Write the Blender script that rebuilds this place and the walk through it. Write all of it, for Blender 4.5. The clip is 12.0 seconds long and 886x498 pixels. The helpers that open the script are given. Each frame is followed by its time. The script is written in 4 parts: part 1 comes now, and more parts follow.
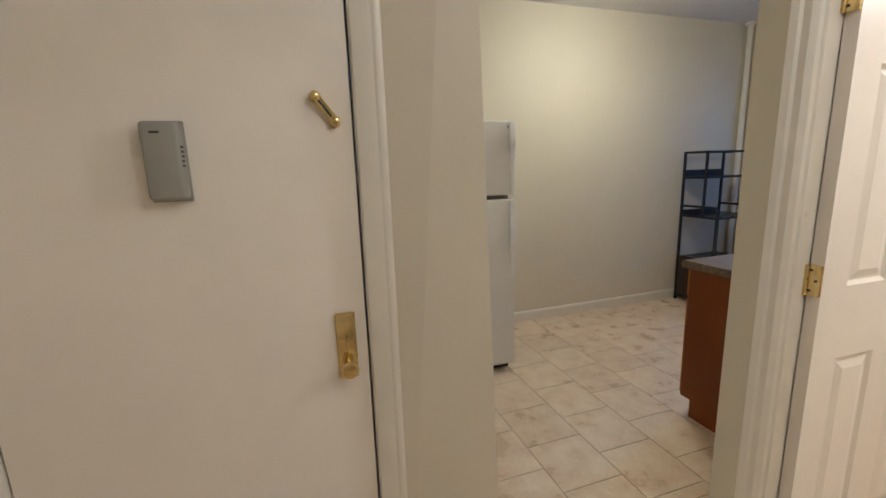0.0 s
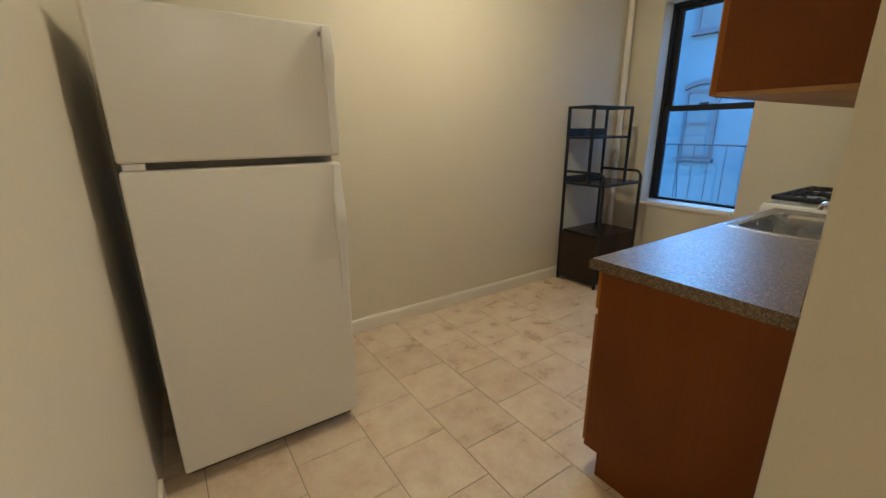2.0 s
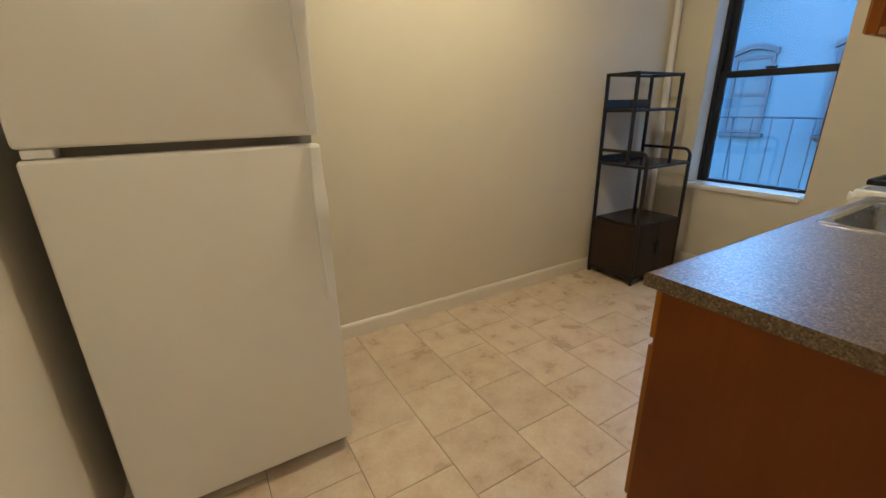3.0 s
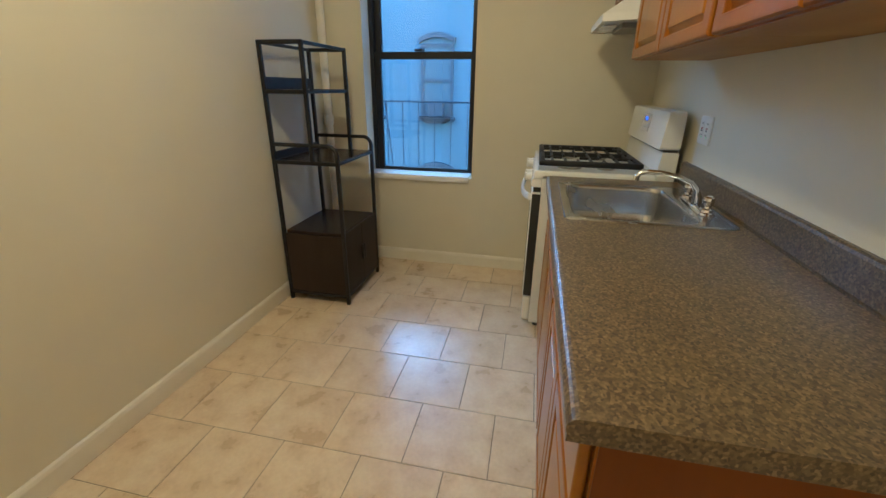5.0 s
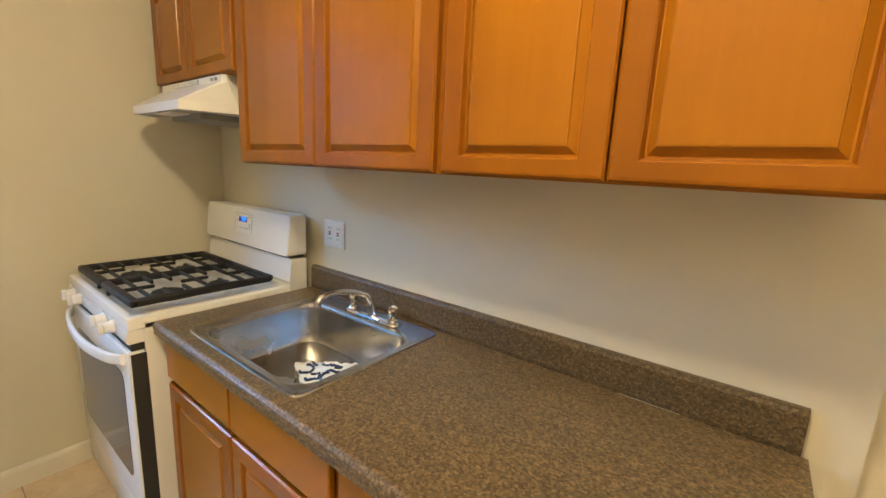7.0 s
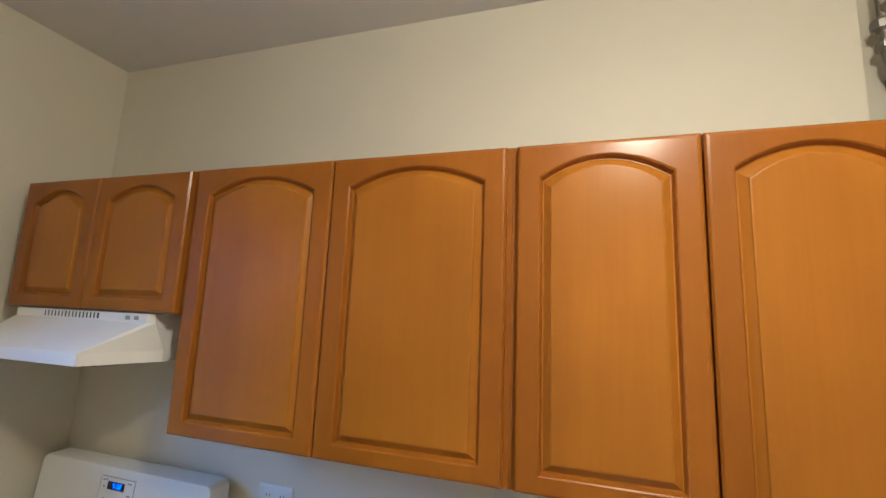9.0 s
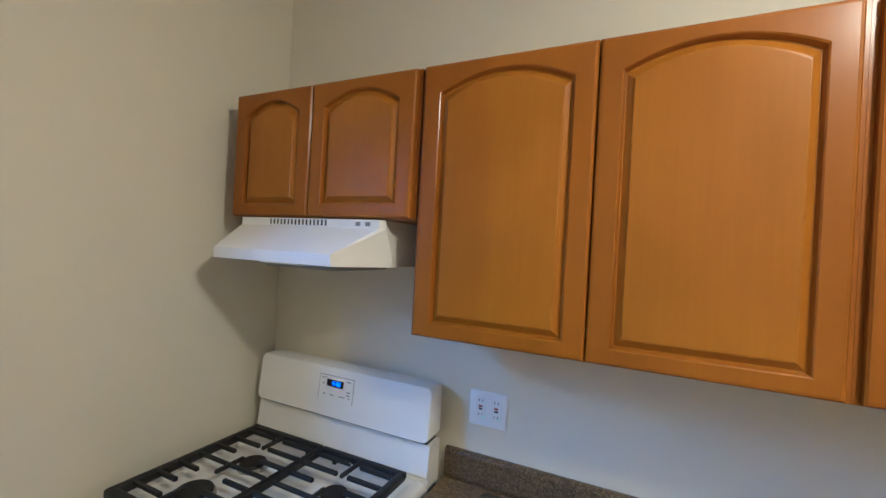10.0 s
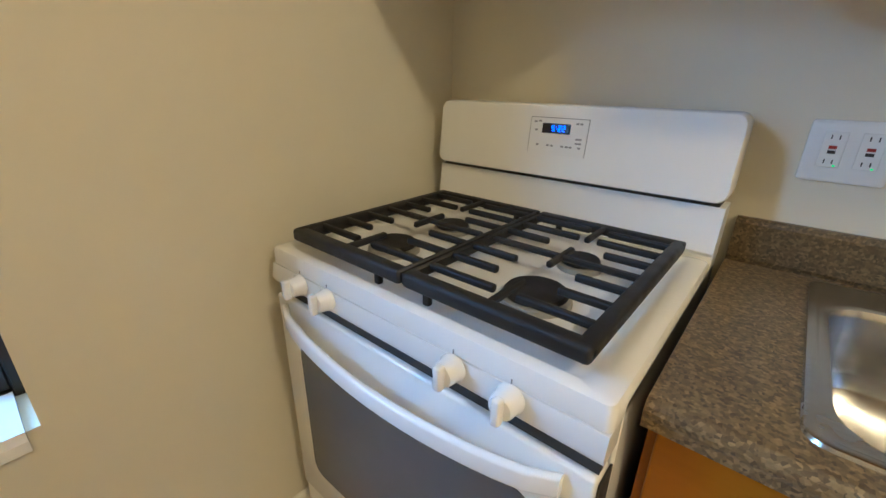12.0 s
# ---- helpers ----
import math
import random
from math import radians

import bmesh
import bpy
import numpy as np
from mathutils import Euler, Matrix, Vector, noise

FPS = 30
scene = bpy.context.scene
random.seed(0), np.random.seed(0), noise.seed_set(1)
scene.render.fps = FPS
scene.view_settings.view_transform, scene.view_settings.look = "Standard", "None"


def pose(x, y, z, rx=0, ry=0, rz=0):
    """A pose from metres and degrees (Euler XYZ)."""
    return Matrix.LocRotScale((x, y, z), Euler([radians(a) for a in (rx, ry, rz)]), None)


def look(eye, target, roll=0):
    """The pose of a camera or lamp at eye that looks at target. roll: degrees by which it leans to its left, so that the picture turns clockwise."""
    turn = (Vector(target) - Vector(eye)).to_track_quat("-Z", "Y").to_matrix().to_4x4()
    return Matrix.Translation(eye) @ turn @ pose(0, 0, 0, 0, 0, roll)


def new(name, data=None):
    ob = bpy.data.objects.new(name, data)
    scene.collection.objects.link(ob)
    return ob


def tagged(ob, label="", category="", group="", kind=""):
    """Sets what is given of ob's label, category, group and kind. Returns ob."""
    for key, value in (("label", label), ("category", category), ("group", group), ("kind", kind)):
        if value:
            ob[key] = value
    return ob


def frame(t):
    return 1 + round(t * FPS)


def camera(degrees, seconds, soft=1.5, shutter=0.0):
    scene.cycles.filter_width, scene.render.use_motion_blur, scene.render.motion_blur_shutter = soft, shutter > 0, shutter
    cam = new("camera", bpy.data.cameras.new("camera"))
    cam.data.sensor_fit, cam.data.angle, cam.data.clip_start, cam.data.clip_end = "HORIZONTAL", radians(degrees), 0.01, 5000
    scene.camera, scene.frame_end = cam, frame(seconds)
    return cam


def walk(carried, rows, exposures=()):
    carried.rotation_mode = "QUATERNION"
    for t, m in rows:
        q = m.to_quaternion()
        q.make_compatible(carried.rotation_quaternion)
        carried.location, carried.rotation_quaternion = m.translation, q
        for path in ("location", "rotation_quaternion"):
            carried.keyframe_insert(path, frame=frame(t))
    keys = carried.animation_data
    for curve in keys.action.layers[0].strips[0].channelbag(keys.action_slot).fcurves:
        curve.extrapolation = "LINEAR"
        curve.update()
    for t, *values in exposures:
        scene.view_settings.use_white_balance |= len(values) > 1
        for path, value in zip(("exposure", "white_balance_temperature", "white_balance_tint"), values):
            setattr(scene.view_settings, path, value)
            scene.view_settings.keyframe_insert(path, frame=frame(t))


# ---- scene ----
from mathutils.bvhtree import BVHTree

cam = camera(94.2, 12.0)
PATH = [
    (0, (-0.66, -1.087, 1.439), (-0.055, 0.782, 1.063), -1.9),
    (0.5, (-0.556, -0.798, 1.426), (0.452, 0.883, 1.029), -0.8),
    (1, (-0.408, -0.571, 1.397), (0.784, 0.968, 0.94), 0.2),
    (1.5, (-0.156, -0.415, 1.372), (1.012, 1.127, 0.863), 0.3),
    (2, (0.043, -0.26, 1.36), (1.117, 1.332, 0.802), -0.4),
    (2.5, (0.173, -0.118, 1.359), (1.135, 1.522, 0.74), -1.2),
    (2.7, (0.224, -0.071, 1.351), (1.156, 1.578, 0.711), -1.4),
    (4.3, (0.628, 0.5, 1.319), (2.128, 1.623, 0.621), -0.0),
    (4.5, (0.686, 0.553, 1.294), (2.296, 1.513, 0.596), -0.1),
    (5, (0.837, 0.713, 1.319), (2.658, 1.099, 0.586), 0.7),
    (5.5, (1.033, 0.869, 1.329), (2.867, 0.627, 0.569), 2.3),
    (6, (1.194, 0.967, 1.324), (2.896, 0.184, 0.624), 3.5),
    (6.5, (1.335, 1.007, 1.382), (2.814, -0.226, 0.839), 3.7),
    (7, (1.45, 1.079, 1.449), (2.643, -0.48, 1.069), 2.8),
    (7.2, (1.494, 1.124, 1.492), (2.577, -0.527, 1.175), 2.2),
    (8.8, (1.867, 1.208, 1.78), (2.421, -0.693, 2.06), 1.9),
    (9, (1.941, 1.229, 1.803), (2.52, -0.663, 2.092), 2.3),
    (9.5, (2.206, 1.327, 1.813), (2.877, -0.545, 2.02), 2.7),
    (10, (2.425, 1.312, 1.681), (3.283, -0.494, 1.681), 3.1),
    (10.5, (2.598, 1.252, 1.51), (3.543, -0.488, 1.23), 2.6),
    (11, (2.739, 1.218, 1.399), (3.704, -0.457, 0.886), 2.3),
    (11.5, (2.822, 1.205, 1.295), (3.855, -0.36, 0.597), 1.6),
    (12, (2.923, 1.113, 1.265), (4.118, -0.311, 0.528), 1.0),
]
# seconds, stops, kelvin, tint
EXPOSURES = [
    (0.0, 2.76, 4350, 10), (0.5, 2.61, 4280, 11), (1.0, 2.34, 4700, 8), (1.5, 2.36, 4800, 7), (2.0, 2.72, 4900, 6), (2.5, 2.86, 5000, 7), (4.5, 2.74, 5200, 7),
    (5.0, 2.96, 5020, 1), (5.5, 3.2, 5400, 3), (6.0, 3.45, 6500, 10), (6.5, 3.45, 6500, 14), (7.2, 3.55, 5230, 7), (9.0, 3.11, 4480, 12), (9.5, 3.12, 4430, 15), (10.0, 3.28, 4320, 11), (10.5, 3.48, 4650, 10), (12.0, 3.36, 5150, 7)]
walk(cam, [(t, look(eye, target, roll)) for t, eye, target, roll in PATH], EXPOSURES)

# ---- light ----
world = bpy.data.worlds.new("world")
scene.world = world
world.use_nodes = True
wt = world.node_tree
sky = wt.nodes.new("ShaderNodeTexSky")
sky.sky_type = "NISHITA"
sky.sun_disc = False
sky.sun_elevation = radians(32)
sky.sun_rotation = radians(210)
sky.ozone_density = 6.0
sky.dust_density = 0.2
wt.links.new(sky.outputs[0], wt.nodes["Background"].inputs[0])
wt.nodes["Background"].inputs[1].default_value = 0.15

sun_data = bpy.data.lights.new("sun", "SUN")
sun_data.energy, sun_data.angle, sun_data.color = 0.1, radians(12), (1.0, 0.95, 0.88)
sun_lamp = new("sun", sun_data)
sun_lamp.matrix_world = look((0, 0, 10), (2.0, 3.5, 9.0))


def bulb(name, place, watts, colour, radius):
    data = bpy.data.lights.new(name, "POINT")
    data.energy, data.color, data.shadow_soft_size = watts, colour, radius
    ob = new(name, data)
    ob.location = place
    return ob


bulb("kitchen_bulb", (1.65, 1.22, 2.57), 3.6, (1.0, 0.73, 0.38), 0.07)


def panel_light(name, place, aim, watts, colour, width, height, shape):
    data = bpy.data.lights.new(name, "AREA")
    data.energy, data.color, data.shape, data.size, data.size_y = watts, colour, shape, width, height
    ob = new(name, data)
    ob.matrix_world = look(place, aim)
    return ob


panel_light("kitchen_lamp_glow", (1.65, 1.22, 2.61), (1.65, 1.2201, 0), 1.25, (1.0, 0.73, 0.38), 0.24, 0.24, "DISK")
# unseen area lamp added over the court to boost sky light through the window
panel_light("added_daylight_panel", (8.2, 5.4, 4.7), (3.2, 1.3, 0.9), 80.0, (0.36, 0.64, 1.0), 7.5, 1.4, "RECTANGLE")
bulb("bathroom_bulb", (1.75, -0.95, 2.3), 8.0, (1.0, 0.74, 0.46), 0.06)
bulb("hall_bulb", (0.22, -1.55, 2.5), 3.4, (1.0, 0.76, 0.48), 0.08)


# ---- materials ----
def material(name):
    m = bpy.data.materials.new(name)
    m.use_nodes = True
    nt = m.node_tree
    return m, nt, nt.nodes["Principled BSDF"]


def put(sock, value):
    sock.default_value = value


def tex(nt, kind, scale, detail=3.0, stretch=(1, 1, 1), rough=0.55):
    co = nt.nodes.new("ShaderNodeTexCoord")
    mp = nt.nodes.new("ShaderNodeMapping")
    put(mp.inputs["Scale"], stretch)
    nt.links.new(co.outputs["Object"], mp.inputs[0])
    n = nt.nodes.new(kind)
    put(n.inputs["Scale"], scale)
    if kind == "ShaderNodeTexNoise":
        put(n.inputs["Detail"], detail)
        put(n.inputs["Roughness"], rough)
    nt.links.new(mp.outputs[0], n.inputs["Vector"])
    return n


def ramp(nt, src, stops):
    r = nt.nodes.new("ShaderNodeValToRGB")
    while len(r.color_ramp.elements) < len(stops):
        r.color_ramp.elements.new(0.5)
    for e, (p, c) in zip(r.color_ramp.elements, stops):
        e.position, e.color = p, (*c, 1) if len(c) == 3 else c
    nt.links.new(src, r.inputs[0])
    return r


def mixed(nt, fac, a, b, mode="MIX"):
    m = nt.nodes.new("ShaderNodeMix")
    m.data_type, m.blend_type = "RGBA", mode
    for sock, v in ((m.inputs[0], fac), (m.inputs[6], a), (m.inputs[7], b)):
        if isinstance(v, (int, float)):
            put(sock, v)
        elif isinstance(v, tuple):
            put(sock, (*v, 1))
        else:
            nt.links.new(v, sock)
    return m.outputs[2]


def bump(nt, bsdf, src, strength, distance):
    b = nt.nodes.new("ShaderNodeBump")
    put(b.inputs["Strength"], strength)
    put(b.inputs["Distance"], distance)
    nt.links.new(src, b.inputs["Height"])
    nt.links.new(b.outputs[0], bsdf.inputs["Normal"])


def coarse(name, colour, rough=0.5, vary=0.06, scale=6.0, grain=90.0, relief=0.15, depth=0.001, metal=0.0):
    """A painted or moulded surface: slight blotches, a fine relief and uneven gloss."""
    m, nt, b = material(name)
    n = tex(nt, "ShaderNodeTexNoise", scale, 5)
    dark = tuple(c * (1 - vary) for c in colour)
    light = tuple(min(1, c * (1 + vary)) for c in colour)
    r = ramp(nt, n.outputs[0], [(0.3, dark), (0.7, light)])
    nt.links.new(r.outputs[0], b.inputs["Base Color"])
    r2 = ramp(nt, n.outputs[0], [(0.3, (rough * 0.85,) * 3), (0.7, (min(1, rough * 1.15),) * 3)])
    nt.links.new(r2.outputs[0], b.inputs["Roughness"])
    put(b.inputs["Metallic"], metal)
    if relief:
        bump(nt, b, tex(nt, "ShaderNodeTexNoise", grain, 3).outputs[0], relief, depth)
    return m


def wood(name, dark, light, rough=0.32, along="z", scale=1.0, coat=0.32):
    m, nt, b = material(name)
    s = {"x": (0.09, 1, 1), "y": (1, 0.09, 1), "z": (1, 1, 0.09)}[along]
    s2 = {"x": (0.03, 1, 1), "y": (1, 0.03, 1), "z": (1, 1, 0.03)}[along]
    n1 = tex(nt, "ShaderNodeTexNoise", 5 * scale, 5, s)
    n2 = tex(nt, "ShaderNodeTexNoise", 130 * scale, 4, s2)
    n3 = tex(nt, "ShaderNodeTexNoise", 2.2, 2)
    r1 = ramp(nt, n1.outputs[0], [(0.25, dark), (0.75, light)])
    r2 = ramp(nt, n2.outputs[0], [(0.35, (0.84, 0.80, 0.75)), (0.65, (1, 1, 1))])
    c = mixed(nt, 0.22, r1.outputs[0], r2.outputs[0], "MULTIPLY")
    inf = nt.nodes.new("ShaderNodeObjectInfo")
    r3 = ramp(nt, inf.outputs["Random"], [(0, (0.92, 0.90, 0.88)), (1, (1.05, 1.04, 1.0))])
    c = mixed(nt, 1.0, c, r3.outputs[0], "MULTIPLY")
    r4 = ramp(nt, n3.outputs[0], [(0.3, (0.84, 0.81, 0.78)), (0.7, (1.06, 1.06, 1.06))])
    c = mixed(nt, 1.0, c, r4.outputs[0], "MULTIPLY")
    nt.links.new(c, b.inputs["Base Color"])
    put(b.inputs["Roughness"], rough)
    put(b.inputs["Specular IOR Level"], 0.14)
    put(b.inputs["Coat Weight"], coat)
    put(b.inputs["Coat Roughness"], 0.20)
    bump(nt, b, n2.outputs[0], 0.08, 0.0006)
    return m


WALL = coarse("wall_paint", (0.725, 0.680, 0.545), 0.62, 0.02, 3.0, 60, 0.12, 0.0015)
HALL = coarse("hall_paint", (0.80, 0.74, 0.61), 0.5, 0.02, 3.0, 55, 0.12, 0.0015)
CEIL = coarse("ceiling_paint", (0.72, 0.70, 0.67), 0.8, 0.03, 2.0, 60, 0.15, 0.0015)
TRIM = coarse("trim_paint", (0.82, 0.78, 0.68), 0.32, 0.03, 9.0, 70, 0.08, 0.0008)
DOORP = coarse("door_paint", (0.84, 0.78, 0.68), 0.33, 0.025, 5.0, 80, 0.08, 0.0008)
WHITE = coarse("white_enamel", (0.87, 0.87, 0.85), 0.22, 0.015, 4.0, 200, 0.0)
FRIDGE = coarse("fridge_enamel", (0.80, 0.785, 0.74), 0.36, 0.008, 3.0, 420, 0.12, 0.0006)
# body greyer than the doors, with the shade beside the fridge in its colour
FRIDGE_SHADED = coarse("fridge_side_shaded", (0.35, 0.34, 0.32), 0.5, 0.03, 3.0, 300, 0.1, 0.0006)
PLASTIC = coarse("white_plastic", (0.82, 0.82, 0.80), 0.35, 0.02, 12.0, 150, 0.0)
GREYP = coarse("grey_plastic", (0.30, 0.29, 0.25), 0.5, 0.05, 14.0, 240, 0.1, 0.0004)
BLACK = coarse("black_enamel", (0.012, 0.012, 0.013), 0.32, 0.2, 14.0, 200, 0.06, 0.0005)
IRON = coarse("cast_iron", (0.010, 0.010, 0.011), 0.55, 0.25, 30.0, 320, 0.35, 0.0008)
BLACKWIN = coarse("black_aluminium", (0.010, 0.010, 0.012), 0.35, 0.2, 10.0, 200, 0.08, 0.0005)
STEELB = coarse("black_tube", (0.008, 0.008, 0.009), 0.42, 0.2, 20.0, 250, 0.1, 0.0004)
BRASS = coarse("polished_brass", (0.68, 0.54, 0.22), 0.10, 0.15, 30.0, 200, 0.06, 0.0004, 1.0)
CHROME = coarse("chrome", (0.80, 0.80, 0.80), 0.08, 0.03, 30.0, 200, 0.0, 0.001, 1.0)
DULL = coarse("galvanised_pipe", (0.36, 0.34, 0.30), 0.45, 0.3, 18.0, 90, 0.35, 0.001, 0.8)
# dark rubber, and the shade of gaps and slots put in as colour
RUBBER_AND_GAPS = coarse("dark_rubber_and_gaps", (0.03, 0.03, 0.03), 0.6, 0.2, 20.0, 200, 0.1, 0.0005)
PORCELAIN = coarse("porcelain", (0.85, 0.83, 0.78), 0.12, 0.01, 4.0, 100, 0.0)
CAULK = coarse("aged_caulk", (0.55, 0.48, 0.36), 0.5, 0.1, 40.0, 200, 0.1, 0.0004)
BTILE = coarse("bath_tile", (0.62, 0.50, 0.40), 0.25, 0.06, 5.0, 60, 0.08, 0.0008)
CABINET = wood("cabinet_maple", (0.350, 0.129, 0.0014), (0.455, 0.182, 0.0020))
# same maple, darkened to carry the shading of frames and stiles
CABSHADED = wood("cabinet_maple_shaded", (0.300, 0.100, 0.0008), (0.380, 0.138, 0.0012))
CABINET_H = wood("cabinet_maple_cross", (0.350, 0.129, 0.0014), (0.455, 0.182, 0.0020), along="x")
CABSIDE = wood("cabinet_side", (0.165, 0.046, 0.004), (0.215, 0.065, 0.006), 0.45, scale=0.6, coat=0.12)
CABIN = wood("cabinet_underside", (0.40, 0.22, 0.075), (0.50, 0.30, 0.11), 0.5, along="x", coat=0.0)
DARKWOOD = wood("dark_laminate", (0.026, 0.019, 0.015), (0.058, 0.043, 0.035), 0.5, scale=0.8, coat=0.0)
DARKWOOD_H = wood("dark_laminate_cross", (0.026, 0.019, 0.015), (0.058, 0.043, 0.035), 0.24, "x", 0.8, 0.0)


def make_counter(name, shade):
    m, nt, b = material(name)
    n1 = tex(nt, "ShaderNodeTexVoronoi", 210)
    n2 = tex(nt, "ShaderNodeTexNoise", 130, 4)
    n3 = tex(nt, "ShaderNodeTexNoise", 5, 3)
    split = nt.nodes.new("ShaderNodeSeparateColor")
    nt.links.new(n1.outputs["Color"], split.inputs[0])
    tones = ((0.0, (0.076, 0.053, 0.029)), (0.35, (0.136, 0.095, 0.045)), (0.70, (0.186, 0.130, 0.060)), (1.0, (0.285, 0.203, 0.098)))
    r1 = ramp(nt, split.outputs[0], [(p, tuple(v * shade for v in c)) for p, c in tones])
    r2 = ramp(nt, n2.outputs[0], [(0.4, (0.66, 0.62, 0.6)), (0.6, (1.05, 1.02, 1.0))])
    r3 = ramp(nt, n3.outputs[0], [(0.3, (0.88, 0.88, 0.9)), (0.7, (1.05, 1.05, 1.0))])
    c = mixed(nt, 0.4, r1.outputs[0], r2.outputs[0], "MULTIPLY")
    c = mixed(nt, 1.0, c, r3.outputs[0], "MULTIPLY")
    nt.links.new(c, b.inputs["Base Color"])
    put(b.inputs["Roughness"], 0.42)
    put(b.inputs["Coat Weight"], 0.3)
    put(b.inputs["Coat Roughness"], 0.24)
    bump(nt, b, n2.outputs[0], 0.06, 0.0004)
    return m


def make_tile():
    m, nt, b = material("glazed_floor_tile")
    n1 = tex(nt, "ShaderNodeTexNoise", 7, 6, rough=0.6)
    n2 = tex(nt, "ShaderNodeTexNoise", 60, 4)
    inf = nt.nodes.new("ShaderNodeObjectInfo")
    add = nt.nodes.new("ShaderNodeVectorMath")
    mul = nt.nodes.new("ShaderNodeMath")
    mul.operation = "MULTIPLY"
    put(mul.inputs[1], 37.0)
    nt.links.new(inf.outputs["Random"], mul.inputs[0])
    src = n1.inputs["Vector"].links[0].from_socket
    nt.links.new(src, add.inputs[0])
    nt.links.new(mul.outputs[0], add.inputs[1])
    nt.links.new(add.outputs[0], n1.inputs["Vector"])
    r1 = ramp(nt, n1.outputs[0], [(0.35, (0.672, 0.522, 0.352)), (0.5, (0.755, 0.615, 0.440)), (0.65, (0.81, 0.690, 0.515))])
    r2 = ramp(nt, n2.outputs[0], [(0.3, (0.93, 0.92, 0.9)), (0.7, (1.02, 1.02, 1.02))])
    r3 = ramp(nt, inf.outputs["Random"], [(0, (0.93, 0.92, 0.91)), (1, (1.03, 1.03, 1.03))])
    c = mixed(nt, 1.0, r1.outputs[0], r2.outputs[0], "MULTIPLY")
    c = mixed(nt, 1.0, c, r3.outputs[0], "MULTIPLY")
    nt.links.new(c, b.inputs["Base Color"])
    r4 = ramp(nt, n1.outputs[0], [(0.3, (0.26,) * 3), (0.7, (0.33,) * 3)])
    nt.links.new(r4.outputs[0], b.inputs["Roughness"])
    n5 = tex(nt, "ShaderNodeTexNoise", 14, 2)
    bump(nt, b, n5.outputs[0], 0.05, 0.002)
    return m


def make_steel():
    m, nt, b = material("brushed_steel")
    n = tex(nt, "ShaderNodeTexNoise", 260, 2, (0.04, 1, 1))
    r = ramp(nt, n.outputs[0], [(0.3, (0.48, 0.47, 0.45)), (0.7, (0.59, 0.58, 0.56))])
    nt.links.new(r.outputs[0], b.inputs["Base Color"])
    put(b.inputs["Metallic"], 1.0)
    n2 = tex(nt, "ShaderNodeTexNoise", 7, 3)
    r2 = ramp(nt, n2.outputs[0], [(0.3, (0.22,) * 3), (0.7, (0.29,) * 3)])
    nt.links.new(r2.outputs[0], b.inputs["Roughness"])
    bump(nt, b, n.outputs[0], 0.05, 0.0003)
    return m


def make_glass():
    m, nt, b = material("window_glass")
    put(b.inputs["Base Color"], (1, 1, 1, 1))
    put(b.inputs["Roughness"], 0.0)
    put(b.inputs["IOR"], 1.45)
    put(b.inputs["Transmission Weight"], 1.0)
    return m


def make_glow(name, colour, strength):
    m, nt, b = material(name)
    put(b.inputs["Base Color"], (*colour, 1))
    put(b.inputs["Emission Color"], (*colour, 1))
    put(b.inputs["Emission Strength"], strength)
    return m


def make_stucco():
    m, nt, b = material("painted_stucco")
    n = tex(nt, "ShaderNodeTexNoise", 1.2, 5, (1, 1, 0.25))
    r = ramp(nt, n.outputs[0], [(0.3, (0.069, 0.124, 0.152)), (0.7, (0.092, 0.152, 0.182))])
    nt.links.new(r.outputs[0], b.inputs["Base Color"])
    put(b.inputs["Roughness"], 0.85)
    bump(nt, b, tex(nt, "ShaderNodeTexNoise", 30, 4).outputs[0], 0.3, 0.01)
    return m


COUNTER = make_counter("speckled_laminate", 1.0)
# counter laminate copied darker: the upright face's shade is in its colour
SPLASH = make_counter("shaded_speckled_laminate", 0.66)
TILE = make_tile()
GROUT = coarse("grout", (0.29, 0.23, 0.17), 0.9, 0.1, 20, 200, 0.3, 0.001)
STEEL = make_steel()
GLASS = make_glass()
OVENGLASS = coarse("oven_glass", (0.10, 0.10, 0.10), 0.12, 0.05, 5.0, 100, 0.0)
BLUE_LED = make_glow("blue_display", (0.02, 0.10, 1.0), 0.9)
GREEN_LED = make_glow("green_led", (0.1, 1.0, 0.35), 0.12)
LAMPGLASS = make_glow("lit_shade", (1.0, 0.80, 0.52), 1.0)
DISPLAY = coarse("display_black", (0.006, 0.007, 0.02), 0.1, 0.05, 5, 100, 0)
RED = coarse("red_button", (0.35, 0.03, 0.02), 0.4, 0.05, 20, 100, 0)
INK = coarse("blue_print", (0.02, 0.04, 0.12), 0.4, 0.1, 40, 100, 0)
GREYINK = coarse("grey_print", (0.30, 0.30, 0.30), 0.5, 0.1, 40, 100, 0)
FACADE = make_stucco()
FACADE_WIN = coarse("dim_window", (0.034, 0.050, 0.066), 0.5, 0.08, 3, 40, 0)
FACADE_BLIND = coarse("pale_blind", (0.058, 0.094, 0.110), 0.6, 0.10, 2.0, 40, 0)
RAILPAINT = coarse("rail_paint", (0.055, 0.08, 0.11), 0.6, 0.2, 20, 120, 0.2, 0.001)

# ---- mesh helpers ----
ORIGIN = {}


def thing(name, place, label, category, group="", kind=""):
    ob = new(name)
    ob.empty_display_size = 0.05
    ob.location = place
    ORIGIN[ob.name] = Vector(place)
    return tagged(ob, label, category, group, kind)


